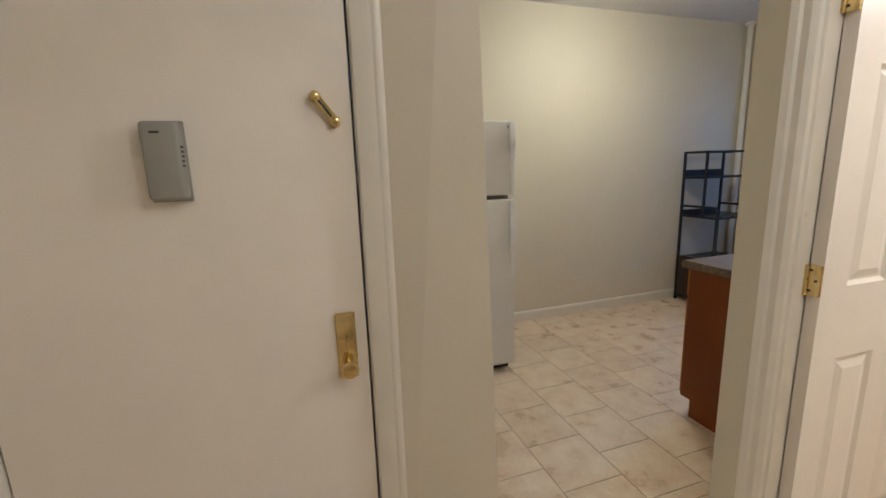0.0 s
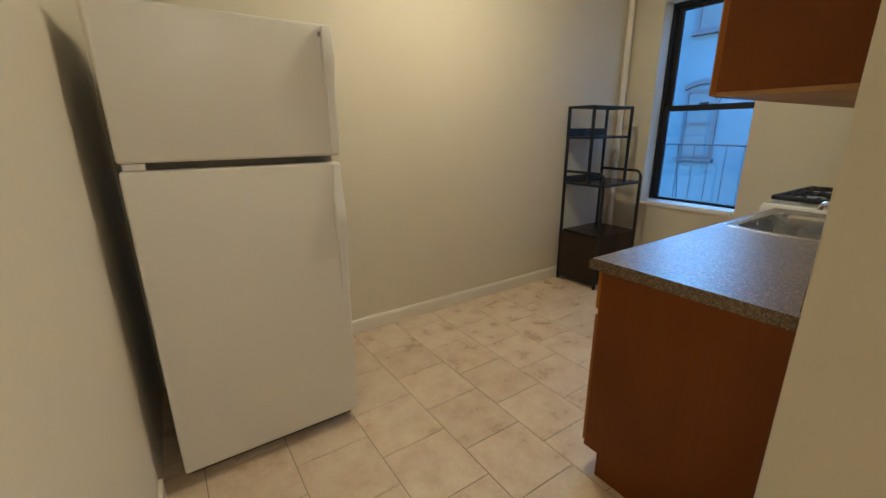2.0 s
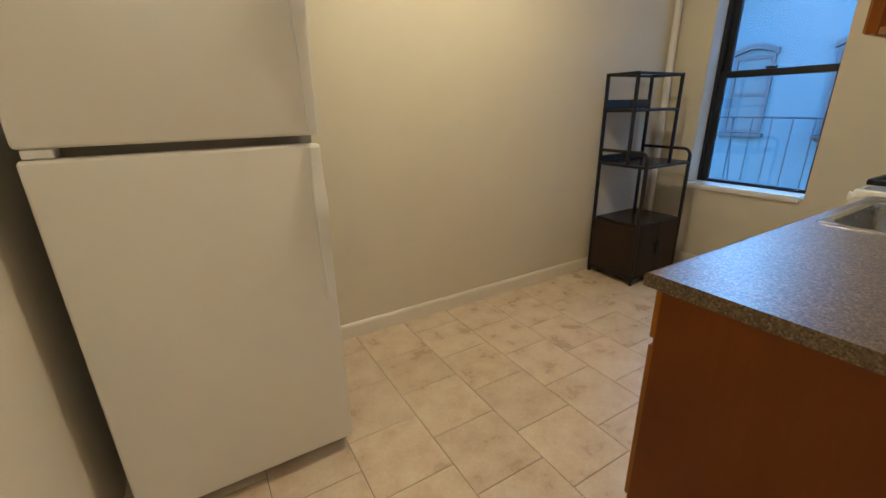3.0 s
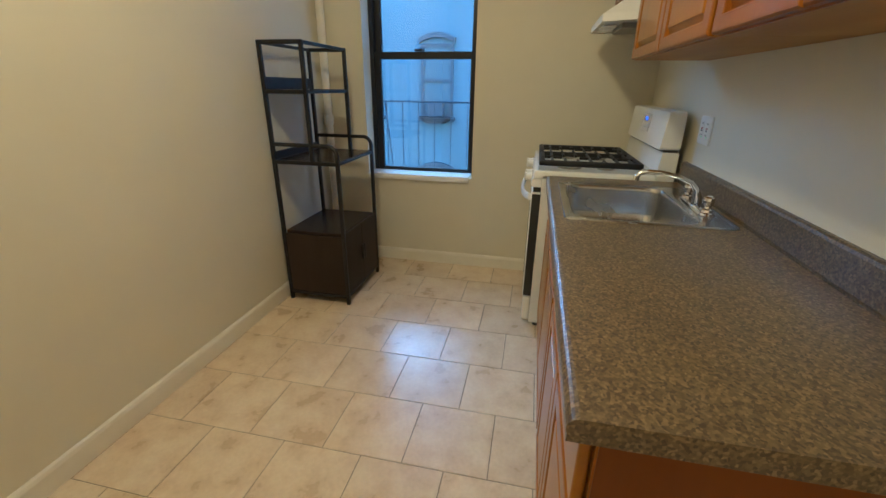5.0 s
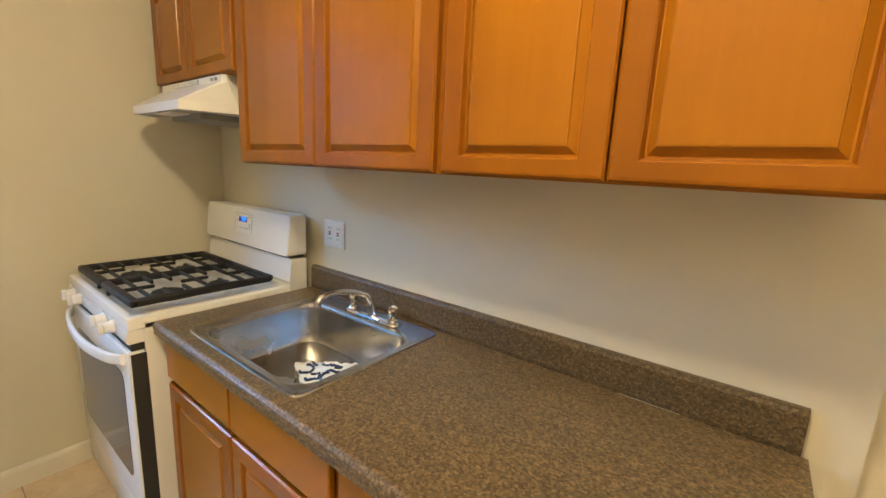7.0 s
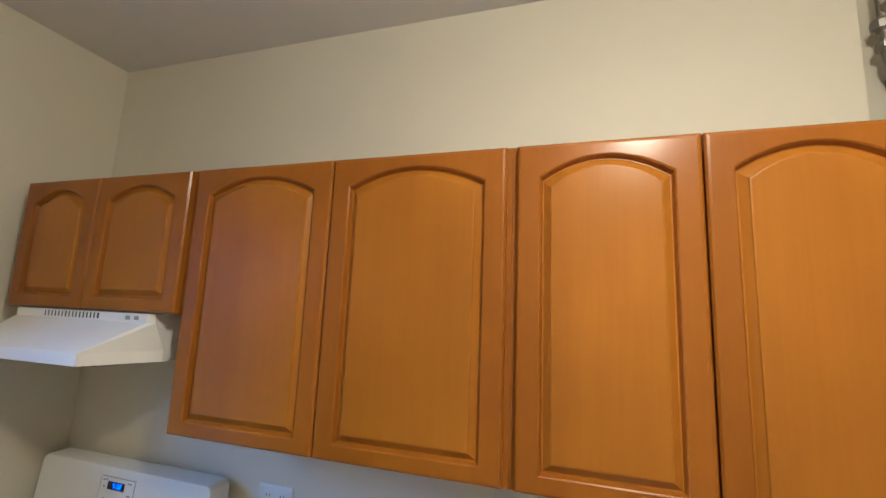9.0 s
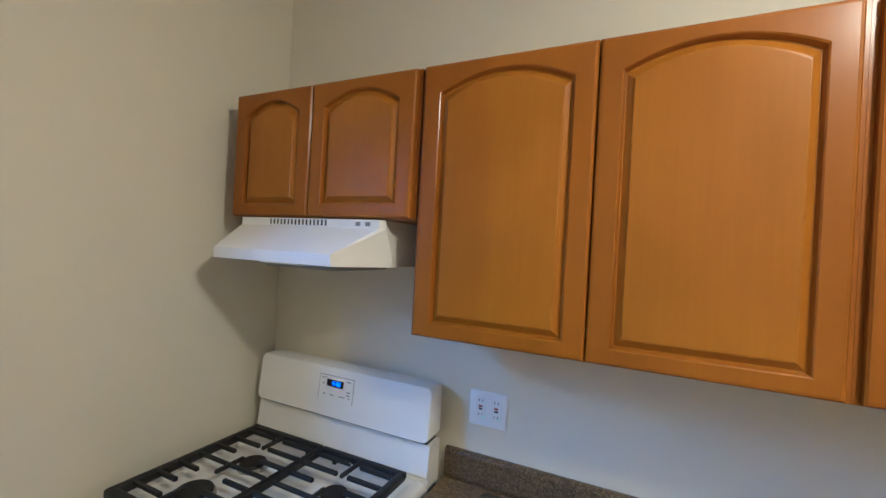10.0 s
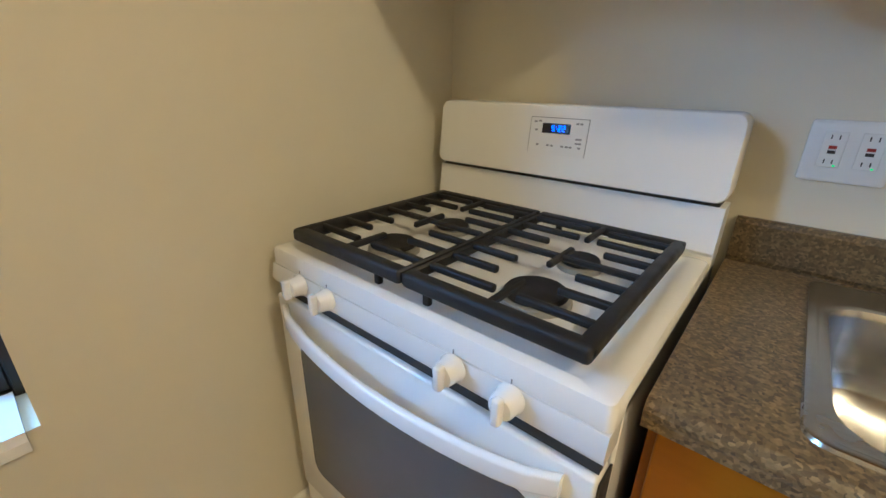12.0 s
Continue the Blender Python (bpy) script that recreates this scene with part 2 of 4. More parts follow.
def part(name, bm, mat, parent, label="", smooth=False):
    """Links a bmesh, drawn in world places, as one mesh under a thing or a part."""
    o = ORIGIN[parent.name]
    bmesh.ops.recalc_face_normals(bm, faces=bm.faces)
    bmesh.ops.translate(bm, verts=bm.verts, vec=-o)
    me = bpy.data.meshes.new(name)
    bm.to_mesh(me)
    bm.free()
    me.materials.append(mat)
    if smooth:
        me.shade_smooth()
        me.set_sharp_from_angle(angle=radians(38))
    ob = new(name, me)
    ob.parent = parent
    ORIGIN[ob.name] = o
    return tagged(ob, label) if label else ob


def solo(name, bm, mat, label, category, kind="", group="", smooth=False):
    """A thing that is one mesh, with its origin at its base."""
    bmesh.ops.recalc_face_normals(bm, faces=bm.faces)
    lo = Vector([min(v.co[i] for v in bm.verts) for i in range(3)])
    hi = Vector([max(v.co[i] for v in bm.verts) for i in range(3)])
    o = Vector(((lo.x + hi.x) / 2, (lo.y + hi.y) / 2, lo.z))
    bmesh.ops.translate(bm, verts=bm.verts, vec=-o)
    me = bpy.data.meshes.new(name)
    bm.to_mesh(me)
    bm.free()
    me.materials.append(mat)
    if smooth:
        me.shade_smooth()
        me.set_sharp_from_angle(angle=radians(38))
    ob = new(name, me)
    ob.location = o
    ORIGIN[ob.name] = o
    return tagged(ob, label, category, group, kind)


def box(x0, x1, y0, y1, z0, z1, r=0.0, seg=2, bm=None):
    b = bmesh.new()
    bmesh.ops.create_cube(b, size=1.0)
    for v in b.verts:
        v.co = Vector(((x0 + x1) / 2 + v.co.x * (x1 - x0), (y0 + y1) / 2 + v.co.y * (y1 - y0), (z0 + z1) / 2 + v.co.z * (z1 - z0)))
    if r:
        bmesh.ops.bevel(b, geom=b.edges[:], offset=r, segments=seg, affect="EDGES", profile=0.5)
    return join(bm, b)


def join(bm, b):
    if bm is None:
        return b
    me = bpy.data.meshes.new("tmp")
    b.to_mesh(me)
    b.free()
    bm.from_mesh(me)
    bpy.data.meshes.remove(me)
    return bm


def prism(points, z0, z1, bm=None):
    b = bmesh.new()
    lo = [b.verts.new((x, y, z0)) for x, y in points]
    hi = [b.verts.new((x, y, z1)) for x, y in points]
    n = len(points)
    b.faces.new(lo[::-1])
    b.faces.new(hi)
    for i in range(n):
        b.faces.new((lo[i], lo[(i + 1) % n], hi[(i + 1) % n], hi[i]))
    return join(bm, b)


def sweep(profile, axis, a, c, bm=None):
    """A closed 2D profile drawn out along an axis from a to c; the profile's pair are the other two axes in order."""
    b = bmesh.new()
    def at(p, w):
        return {"x": (w, p[0], p[1]), "y": (p[0], w, p[1]), "z": (p[0], p[1], w)}[axis]
    r0 = [b.verts.new(at(p, a)) for p in profile]
    r1 = [b.verts.new(at(p, c)) for p in profile]
    n = len(profile)
    b.faces.new(r0)
    b.faces.new(r1[::-1])
    for i in range(n):
        b.faces.new((r0[i], r0[(i + 1) % n], r1[(i + 1) % n], r1[i]))
    return join(bm, b)


def tube(points, r, seg=10, bm=None, close=True, radii=None):
    """A round tube along a line of points."""
    b = bmesh.new()
    pts = [Vector(p) for p in points]
    rings = []
    up = Vector((0.13, 0.27, 0.95)).normalized()
    side = None
    for i, p in enumerate(pts):
        d = (pts[min(i + 1, len(pts) - 1)] - pts[max(i - 1, 0)]).normalized()
        if side is None:
            side = d.cross(up)
            if side.length < 0.1:
                side = d.cross(Vector((1, 0, 0)))
        side = (side - d * side.dot(d)).normalized()
        other = d.cross(side)
        rr = radii[i] if radii else r
        rings.append([b.verts.new(p + rr * (math.cos(a) * side + math.sin(a) * other)) for a in (2 * math.pi * k / seg for k in range(seg))])
    for r0, r1 in zip(rings, rings[1:]):
        for k in range(seg):
            b.faces.new((r0[k], r0[(k + 1) % seg], r1[(k + 1) % seg], r1[k]))
    if close:
        b.faces.new(rings[0][::-1])
        b.faces.new(rings[-1])
    return join(bm, b)


def lathe(profile, centre, axis="z", seg=24, bm=None):
    """A turned shape: pairs of radius and height along an axis from a centre."""
    b = bmesh.new()
    c = Vector(centre)
    rings = []
    for r, h in profile:
        ring = []
        for k in range(seg):
            a = 2 * math.pi * k / seg
            u, v = max(r, 1e-4) * math.cos(a), max(r, 1e-4) * math.sin(a)
            ring.append(b.verts.new(c + Vector({"z": (u, v, h), "y": (u, h, v), "x": (h, u, v)}[axis])))
        rings.append(ring)
    for r0, r1 in zip(rings, rings[1:]):
        for k in range(seg):
            b.faces.new((r0[k], r0[(k + 1) % seg], r1[(k + 1) % seg], r1[k]))
    b.faces.new(rings[0][::-1])
    b.faces.new(rings[-1])
    return join(bm, b)


def rounded(x0, x1, y0, y1, r, n=5):
    pts = []
    for cx, cy, a0 in ((x1 - r, y1 - r, 0), (x0 + r, y1 - r, 90), (x0 + r, y0 + r, 180), (x1 - r, y0 + r, 270)):
        for k in range(n + 1):
            a = radians(a0 + 90 * k / n)
            pts.append((cx + r * math.cos(a), cy + r * math.sin(a)))
    return pts


def loft(loops, bm=None, cap0=True, cap1=True):
    b = bmesh.new()
    rings = [[b.verts.new(p) for p in lp] for lp in loops]
    n = len(rings[0])
    for r0, r1 in zip(rings, rings[1:]):
        for i in range(n):
            b.faces.new((r0[i], r0[(i + 1) % n], r1[(i + 1) % n], r1[i]))
    if cap0:
        b.faces.new(rings[0][::-1])
    if cap1:
        b.faces.new(rings[-1])
    return join(bm, b)


def wall_with_hole(name, axis, a0, a1, face, back, z0, z1, holes, mat, label):
    """A wall along x or y with rectangular openings right through it: (from, to, low, high)."""
    bm = bmesh.new()
    cuts = sorted({a0, a1, *[h[0] for h in holes], *[h[1] for h in holes]})
    for s, e in zip(cuts, cuts[1:]):
        spans = [(z0, z1)]
        for h0, h1, lo, hi in holes:
            if h0 <= s and e <= h1:
                spans = [(z0, lo), (hi, z1)]
        for lo, hi in spans:
            if hi - lo > 1e-4:
                if axis == "y":
                    box(min(face, back), max(face, back), s, e, lo, hi, bm=bm)
                else:
                    box(s, e, min(face, back), max(face, back), lo, hi, bm=bm)
    bmesh.ops.remove_doubles(bm, verts=bm.verts, dist=1e-5)
    return solo(name, bm, mat, label, "wall", "structure")


# ---- the rooms ----
H = 2.80
WX = 3.83        # window wall
NY = 2.245       # long wall

wall_with_hole("wall_east", "y", -0.25, NY, WX, WX + 0.22, 0, H, [(1.14, 1.938, 0.69, 2.39)], WALL, "cream painted kitchen wall with the window")
solo("wall_north", box(-0.5, WX + 0.22, NY, NY + 0.15, 0, H), WALL, "long cream painted kitchen wall behind the fridge", "wall", "structure")
west = [(-0.155, 1.41), (-0.14, NY), (-0.5, NY), (-0.5, 0.2), (-0.440, 0.2), (-0.440, 0.055)]
solo("wall_west", loft([[(x, y, z) for x, y in [(e, -0.08)] + west] for z, e in ((0, -0.168), (H, -0.250))]), HALL, "cream painted wall beside the entry door", "wall", "structure")
solo("wall_south", prism([(0.650, -0.128), (0.610, -0.244), (0.725, -0.244), (0.80, -0.25), (WX, -0.25), (WX, 0.0), (1.218, 0.0), (1.218, -0.075)], 0, H), WALL, "cream painted wall behind the counter", "wall", "structure")
solo("wall_entry", prism([(-1.443, 0.055), (-1.443, 0.2), (-2.0, 0.2), (-2.0, 0.055)], 0, H), HALL, "cream painted hall wall past the entry door", "wall", "structure")
solo("wall_entry_lintel", prism([(-0.440, 0.055), (-0.440, 0.2), (-1.46, 0.2), (-1.46, 0.055)], 2.09, H), HALL, "cream painted wall above the entry door", "wall", "structure")
solo("wall_hall_west", box(-2.1, -2.0, -2.8, 0.2, 0, H), HALL, "cream painted hall wall", "wall", "structure")
solo("wall_hall_south", box(-2.1, 3.2, -2.9, -2.8, 0, H), HALL, "cream painted hall end wall", "wall", "structure")
wall_with_hole("wall_bathroom", "y", -2.8, -0.244, 0.610, 0.725, 0, H, [(-1.002, -0.244, 0, 2.06)], HALL, "cream painted wall with the bathroom doorway")
solo("wall_bath_east", box(3.04, 3.14, -2.8, -0.25, 0, H), HALL, "painted bathroom end wall", "wall", "structure")
solo("ceiling", box(-2.1, WX + 0.22, -2.9, NY + 0.15, H, H + 0.1), CEIL, "flat white painted ceiling", "ceiling", "structure")
floor = solo("floor", box(-2.1, WX + 0.22, -2.9, NY + 0.15, -0.1, -0.0025), GROUT, "beige ceramic tile floor with thin grout joints", "floor", "structure")

# ---- trim ----
def skirting(name, axis, a, c, face, sign, label):
    pr = [(0, 0), (0.016, 0), (0.016, 0.075), (0.011, 0.088), (0.004, 0.094), (0, 0.094)]
    pts = [(face + sign * d, z) for d, z in pr]
    return solo(name, sweep(pts, axis, a, c), TRIM, label, "baseboard", "structure")


skirting("baseboard_north", "x", 0.70, WX, NY, -1, "cream painted baseboard along the long wall")
skirting("baseboard_east", "y", 0.02, NY - 0.017, WX, -1, "cream painted baseboard under the window")
solo("baseboard_west", prism([(-0.166, -0.05), (-0.150, -0.05), (-0.141, 1.39), (-0.156, 1.39)], 0, 0.09), TRIM, "cream painted baseboard beside the fridge", "baseboard", "structure")


# ---- window ----
def build_window():
    y0, y1, z0, z1 = 1.14, 1.938, 0.69, 2.39
    w = thing("window_1", (WX + 0.15, (y0 + y1) / 2, z0), "black aluminium double-hung window, shut, over a white sill", "window", "", "structure")
    xf = WX + 0.13
    fr = bmesh.new()
    for ya, yb in ((y0, y0 + 0.018), (y1 - 0.03, y1)):
        box(xf, xf + 0.085, ya, yb, z0, z1, 0.002, 1, fr)
    box(xf, xf + 0.085, y0 + 0.018, y1 - 0.03, z0, z0 + 0.014, 0.002, 1, fr)
    box(xf, xf + 0.085, y0 + 0.018, y1 - 0.03, z1 - 0.03, z1, 0.002, 1, fr)
    part("window_frame", fr, BLACKWIN, w)
    meet = 1.527

    def sash(name, xa, za, zb, low):
        b = bmesh.new()
        t = 0.034
        for ya, yb in ((y0 + 0.019, y0 + 0.019 + t), (y1 - 0.031 - t - 0.012, y1 - 0.031)):
            box(xa, xa + 0.03, ya, yb, za, zb, 0.003, 1, b)
        box(xa, xa + 0.03, y0 + 0.019 + t, y1 - 0.043 - t, za, za + (0.022 if low else 0.048), 0.003, 1, b)
        box(xa, xa + 0.03, y0 + 0.019 + t, y1 - 0.043 - t, zb - (0.048 if low else 0.03), zb, 0.003, 1, b)
        s = part(name, b, BLACKWIN, w)
        g = part("pane", box(xa + 0.012, xa + 0.017, y0 + 0.045, y1 - 0.07, za + 0.018, zb - 0.028), GLASS, s, "clear glass pane")
        g.visible_shadow = False
    sash("lower_sash", xf + 0.008, z0 + 0.015, meet + 0.024, True)
    sash("upper_sash", xf + 0.044, meet - 0.024, z1 - 0.031, False)
    part("sash_lock", box(xf - 0.006, xf + 0.02, 1.53, 1.60, meet + 0.025, meet + 0.042, 0.005, 2), BLACKWIN, w)
    sill = sweep([(WX - 0.022, z0 - 0.006), (WX - 0.022, z0 - 0.028), (WX - 0.001, z0 - 0.03), (WX - 0.001, z0 + 0.002), (WX + 0.13, z0 + 0.004), (WX + 0.13, z0 + 0.014), (WX - 0.015, z0 + 0.010)], "y", y0 + 0.020, y1 - 0.001)
    part("window_sill", sill, WHITE, w, "white painted sill")


build_window()

# ---- heating pipe in the corner ----
riser = thing("riser_pipe", (3.745, 2.195, 0), "white painted heating riser pipe in the corner", "pipe")
part("pipe", tube([(3.745, 2.195, 0), (3.745, 2.195, 1.0), (3.745, 2.195, H)], 0.027, 14), TRIM, riser, "", True)
part("ceiling_collar", lathe([(0.028, -0.03), (0.05, -0.025), (0.052, 0)], (3.745, 2.195, H - 0.001)), TRIM, riser, "", True)
part("coupling", lathe([(0.028, 0), (0.034, 0.01), (0.034, 0.06), (0.028, 0.07)], (3.745, 2.195, 1.05)), TRIM, riser, "", True)


# ---- entry door ----
def build_entry():
    back = 0.055
    d = thing("door_1", (-0.98, 0.05, 0), "plain cream painted steel entry door, shut", "door", "", "structure")
    slab = part("door_leaf", box(-1.43, -0.537, 0.042, 0.085, 0.012, 2.06, 0.003, 2), DOORP, d)
    fr = bmesh.new()
    # stop and casing beside the leaf, stepped
    prof = [(-0.531, 0.036), (-0.531, 0.13), (-0.450, 0.13)]
    for k in range(25):
        u = k / 24
        prof.append((-0.450 - 0.0765 * u, -0.0006 - 0.004 * math.sin(math.pi * min(1.0, u * 3)) + 0.020 * max(0.0, (u - 0.25) / 0.75) ** 1.4))
    prism(prof, 0, 2.085, fr)
    part("door_frame", fr, TRIM, d, "cream painted stepped steel frame")
    # dark sheet added behind the leaf to stop light leaking past its edge
    part("light_block", box(-1.434, -0.532, 0.0865, 0.128, 0.0, 2.065), RUBBER_AND_GAPS, d, "dark sheet behind the leaf, added to block light")
    part("frame_head", prism([(-1.455, 0.0), (-0.453, 0.0), (-0.453, 0.13), (-1.455, 0.13)], 2.066, 2.088), TRIM, d)
    part("hinge_jamb", prism([(-1.455, 0.004), (-1.435, 0.02), (-1.435, 0.13), (-1.455, 0.13)], 0, 2.064), TRIM, d)
    # lock plate with knob
    lock = part("lock_plate", box(-0.625, -0.573, 0.030, 0.0415, 0.84, 1.037, 0.004, 2), BRASS, d, "polished brass lock plate", True)
    part("plate_rim", box(-0.628, -0.570, 0.036, 0.0413, 0.836, 1.041, 0.002, 1), BRASS, lock)
    part("thumb_turn", box(-0.602, -0.594, 0.008, 0.031, 0.935, 0.975, 0.003, 2), BRASS, lock, "", True)
    part("knob", lathe([(0.010, 0), (0.011, -0.018), (0.022, -0.026), (0.026, -0.038), (0.021, -0.049), (0.001, -0.052)], (-0.598, 0.031, 0.880), "y"), BRASS, lock, "", True)
    # chain guard
    g = part("chain_guard", tube([(-0.630, 0.030, 1.638), (-0.583, 0.030, 1.576)], 0.0125, 8), BRASS, d, "brass chain guard track", True)
    for p in ((-0.630, 1.638), (-0.583, 1.576)):
        part("guard_end", lathe([(0.015, 0.012), (0.0165, 0.004), (0.013, -0.010), (0.006, -0.014)], (p[0], 0.030, p[1]), "y", 12), BRASS, g, "", True)
    d.location += Vector((0.012, back, 0))
    part("guard_slot", tube([(-0.622, 0.0172, 1.627), (-0.591, 0.0172, 1.586)], 0.003, 6), RUBBER_AND_GAPS, g)


build_entry()

alarm = thing("door_alarm", (-0.98, 0.03, 1.37), "grey plastic alarm box fixed to the entry door", "alarm box")
part("case", box(-1.012, -0.932, -0.008, 0.0415, 1.378, 1.560, 0.010, 3), GREYP, alarm, "", True)
alarm.location += Vector((0.0, 0.055, 0.012))
part("slot", box(-0.990, -0.970, -0.0095, -0.0075, 1.532, 1.537), RUBBER_AND_GAPS, alarm)
for k in range(5):
    part("vent", box(-0.9325, -0.9305, 0.0, 0.018, 1.455 + 0.011 * k, 1.460 + 0.011 * k), RUBBER_AND_GAPS, alarm)
part("base_plate", box(-1.016, -0.928, 0.034, 0.0413, 1.372, 1.564, 0.002, 1), GREYP, alarm)


# ---- bathroom door ----
def panelled_leaf(name, w, h, t, xs, zs, mat, parent, place, turn):
    """A moulded six-panel leaf: xs and zs are pairs that bound the panels; drawn from the hinge along +x, faces in y."""
    b = bmesh.new()
    gx = [0] + [v for p in xs for v in p] + [w]
    gz = [0] + [v for p in zs for v in p] + [h]
    for side in (-1, 1):
        y = side * t / 2

        def q(x0, x1, z0, z1, ya, yb, x2, x3, z2, z3):
            o = [b.verts.new(p) for p in ((x0, ya, z0), (x1, ya, z0), (x1, ya, z1), (x0, ya, z1))]
            i = [b.verts.new(p) for p in ((x2, yb, z2), (x3, yb, z2), (x3, yb, z3), (x2, yb, z3))]
            for k in range(4):
                b.faces.new((o[k], o[(k + 1) % 4], i[(k + 1) % 4], i[k]))
            return i
        for i in range(len(gx) - 1):
            for j in range(len(gz) - 1):
                x0, x1, z0, z1 = gx[i], gx[i + 1], gz[j], gz[j + 1]
                if i % 2 == 1 and j % 2 == 1:
                    c = side
                    q(x0, x1, z0, z1, y, y - c * 0.008, x0 + 0.012, x1 - 0.012, z0 + 0.012, z1 - 0.012)
                    q(x0 + 0.012, x1 - 0.012, z0 + 0.012, z1 - 0.012, y - c * 0.008, y - c * 0.008, x0 + 0.018, x1 - 0.018, z0 + 0.018, z1 - 0.018)
                    f = q(x0 + 0.018, x1 - 0.018, z0 + 0.018, z1 - 0.018, y - c * 0.008, y - c * 0.001, x0 + 0.042, x1 - 0.042, z0 + 0.042, z1 - 0.042)
                    b.faces.new(f)
                else:
                    b.faces.new([b.verts.new(p) for p in ((x0, y, z0), (x1, y, z0), (x1, y, z1), (x0, y, z1))])
    for p in (((0, 0), (0, h)), ((w, 0), (w, h))):
        x = p[0][0]
        b.faces.new([b.verts.new(v) for v in ((x, -t / 2, 0), (x, t / 2, 0), (x, t / 2, h), (x, -t / 2, h))])
    for z in (0, h):
        b.faces.new([b.verts.new(v) for v in ((0, -t / 2, z), (w, -t / 2, z), (w, t / 2, z), (0, t / 2, z))])
    bmesh.ops.remove_doubles(b, verts=b.verts, dist=1e-5)
    bmesh.ops.transform(b, matrix=Matrix.Translation(place) @ Matrix.Rotation(radians(turn), 4, "Z"), verts=b.verts)
    return part(name, b, mat, parent)


def build_bath_door():
    d = thing("door_2", (1.05, -0.37, 0), "cream painted six-panel bathroom door, standing open", "door", "", "structure")
    leaf = panelled_leaf("door_leaf", 0.66, 2.02, 0.035, [(0.105, 0.275), (0.385, 0.555)], [(0.22, 0.835), (1.06, 1.665), (1.765, 1.92)], DOORP, d, (0.735, -0.355, 0.012), -1.5)
    lever = thing_lever(d)
    cas = bmesh.new()
    prism([(0.653, -0.263), (0.641, -0.266), (0.645, -0.285), (0.652, -0.292), (0.650, -0.312), (0.660, -0.326), (0.672, -0.330), (0.672, -0.263)], 0, 2.11, cas)
    part("casing", cas, TRIM, d, "cream painted moulded casing")
    part("jamb", prism([(0.672, -0.264), (0.672, -0.331), (0.676, -0.336), (0.732, -0.336), (0.732, -0.320), (0.770, -0.320), (0.770, -0.264)], 0, 2.058), TRIM, d)
    part("far_casing", prism([(0.641, -1.018), (0.641, -1.09), (0.654, -1.09), (0.654, -1.018)], 0, 2.11), TRIM, d)
    part("head_casing", box(0.641, 0.654, -1.017, -0.331, 2.062, 2.11, 0.003, 1), TRIM, d)
    for z in (0.22, 1.05, 1.80):
        hb = bmesh.new()
        tube([(0.722, -0.338, z), (0.722, -0.338, z + 0.09)], 0.0065, 10, hb)
        box(0.724, 0.7342, -0.372, -0.340, z, z + 0.09, 0.0, 1, hb)
        box(0.706, 0.722, -0.3345, -0.3315, z, z + 0.09, 0.0, 1, hb)
        h = part("hinge", hb, BRASS, d, "polished brass butt hinge")
        for k in range(3):
            part("screw", lathe([(0.004, 0.0), (0.004, -0.0015)], (0.7235, -0.348 - 0.014 * (k % 2), z + 0.015 + 0.03 * k), "x", 8), RUBBER_AND_GAPS, h)
    d.location += Vector((-0.038, 0.018, 0))


def thing_lever(d):
    x, y, z = 1.325, -0.388, 0.955
    b = lathe([(0.031, 0.0), (0.031, -0.006), (0.024, -0.012), (0.011, -0.016), (0.010, -0.045)], (x, y, z), "y", 20)
    tube([(x, y - 0.043, z), (x - 0.03, y - 0.050, z), (x - 0.075, y - 0.052, z - 0.002), (x - 0.11, y - 0.050, z - 0.008)], 0.009, 10, b)
    return part("lever_handle", b, BRASS, d, "polished brass lever handle", True)


build_bath_door()


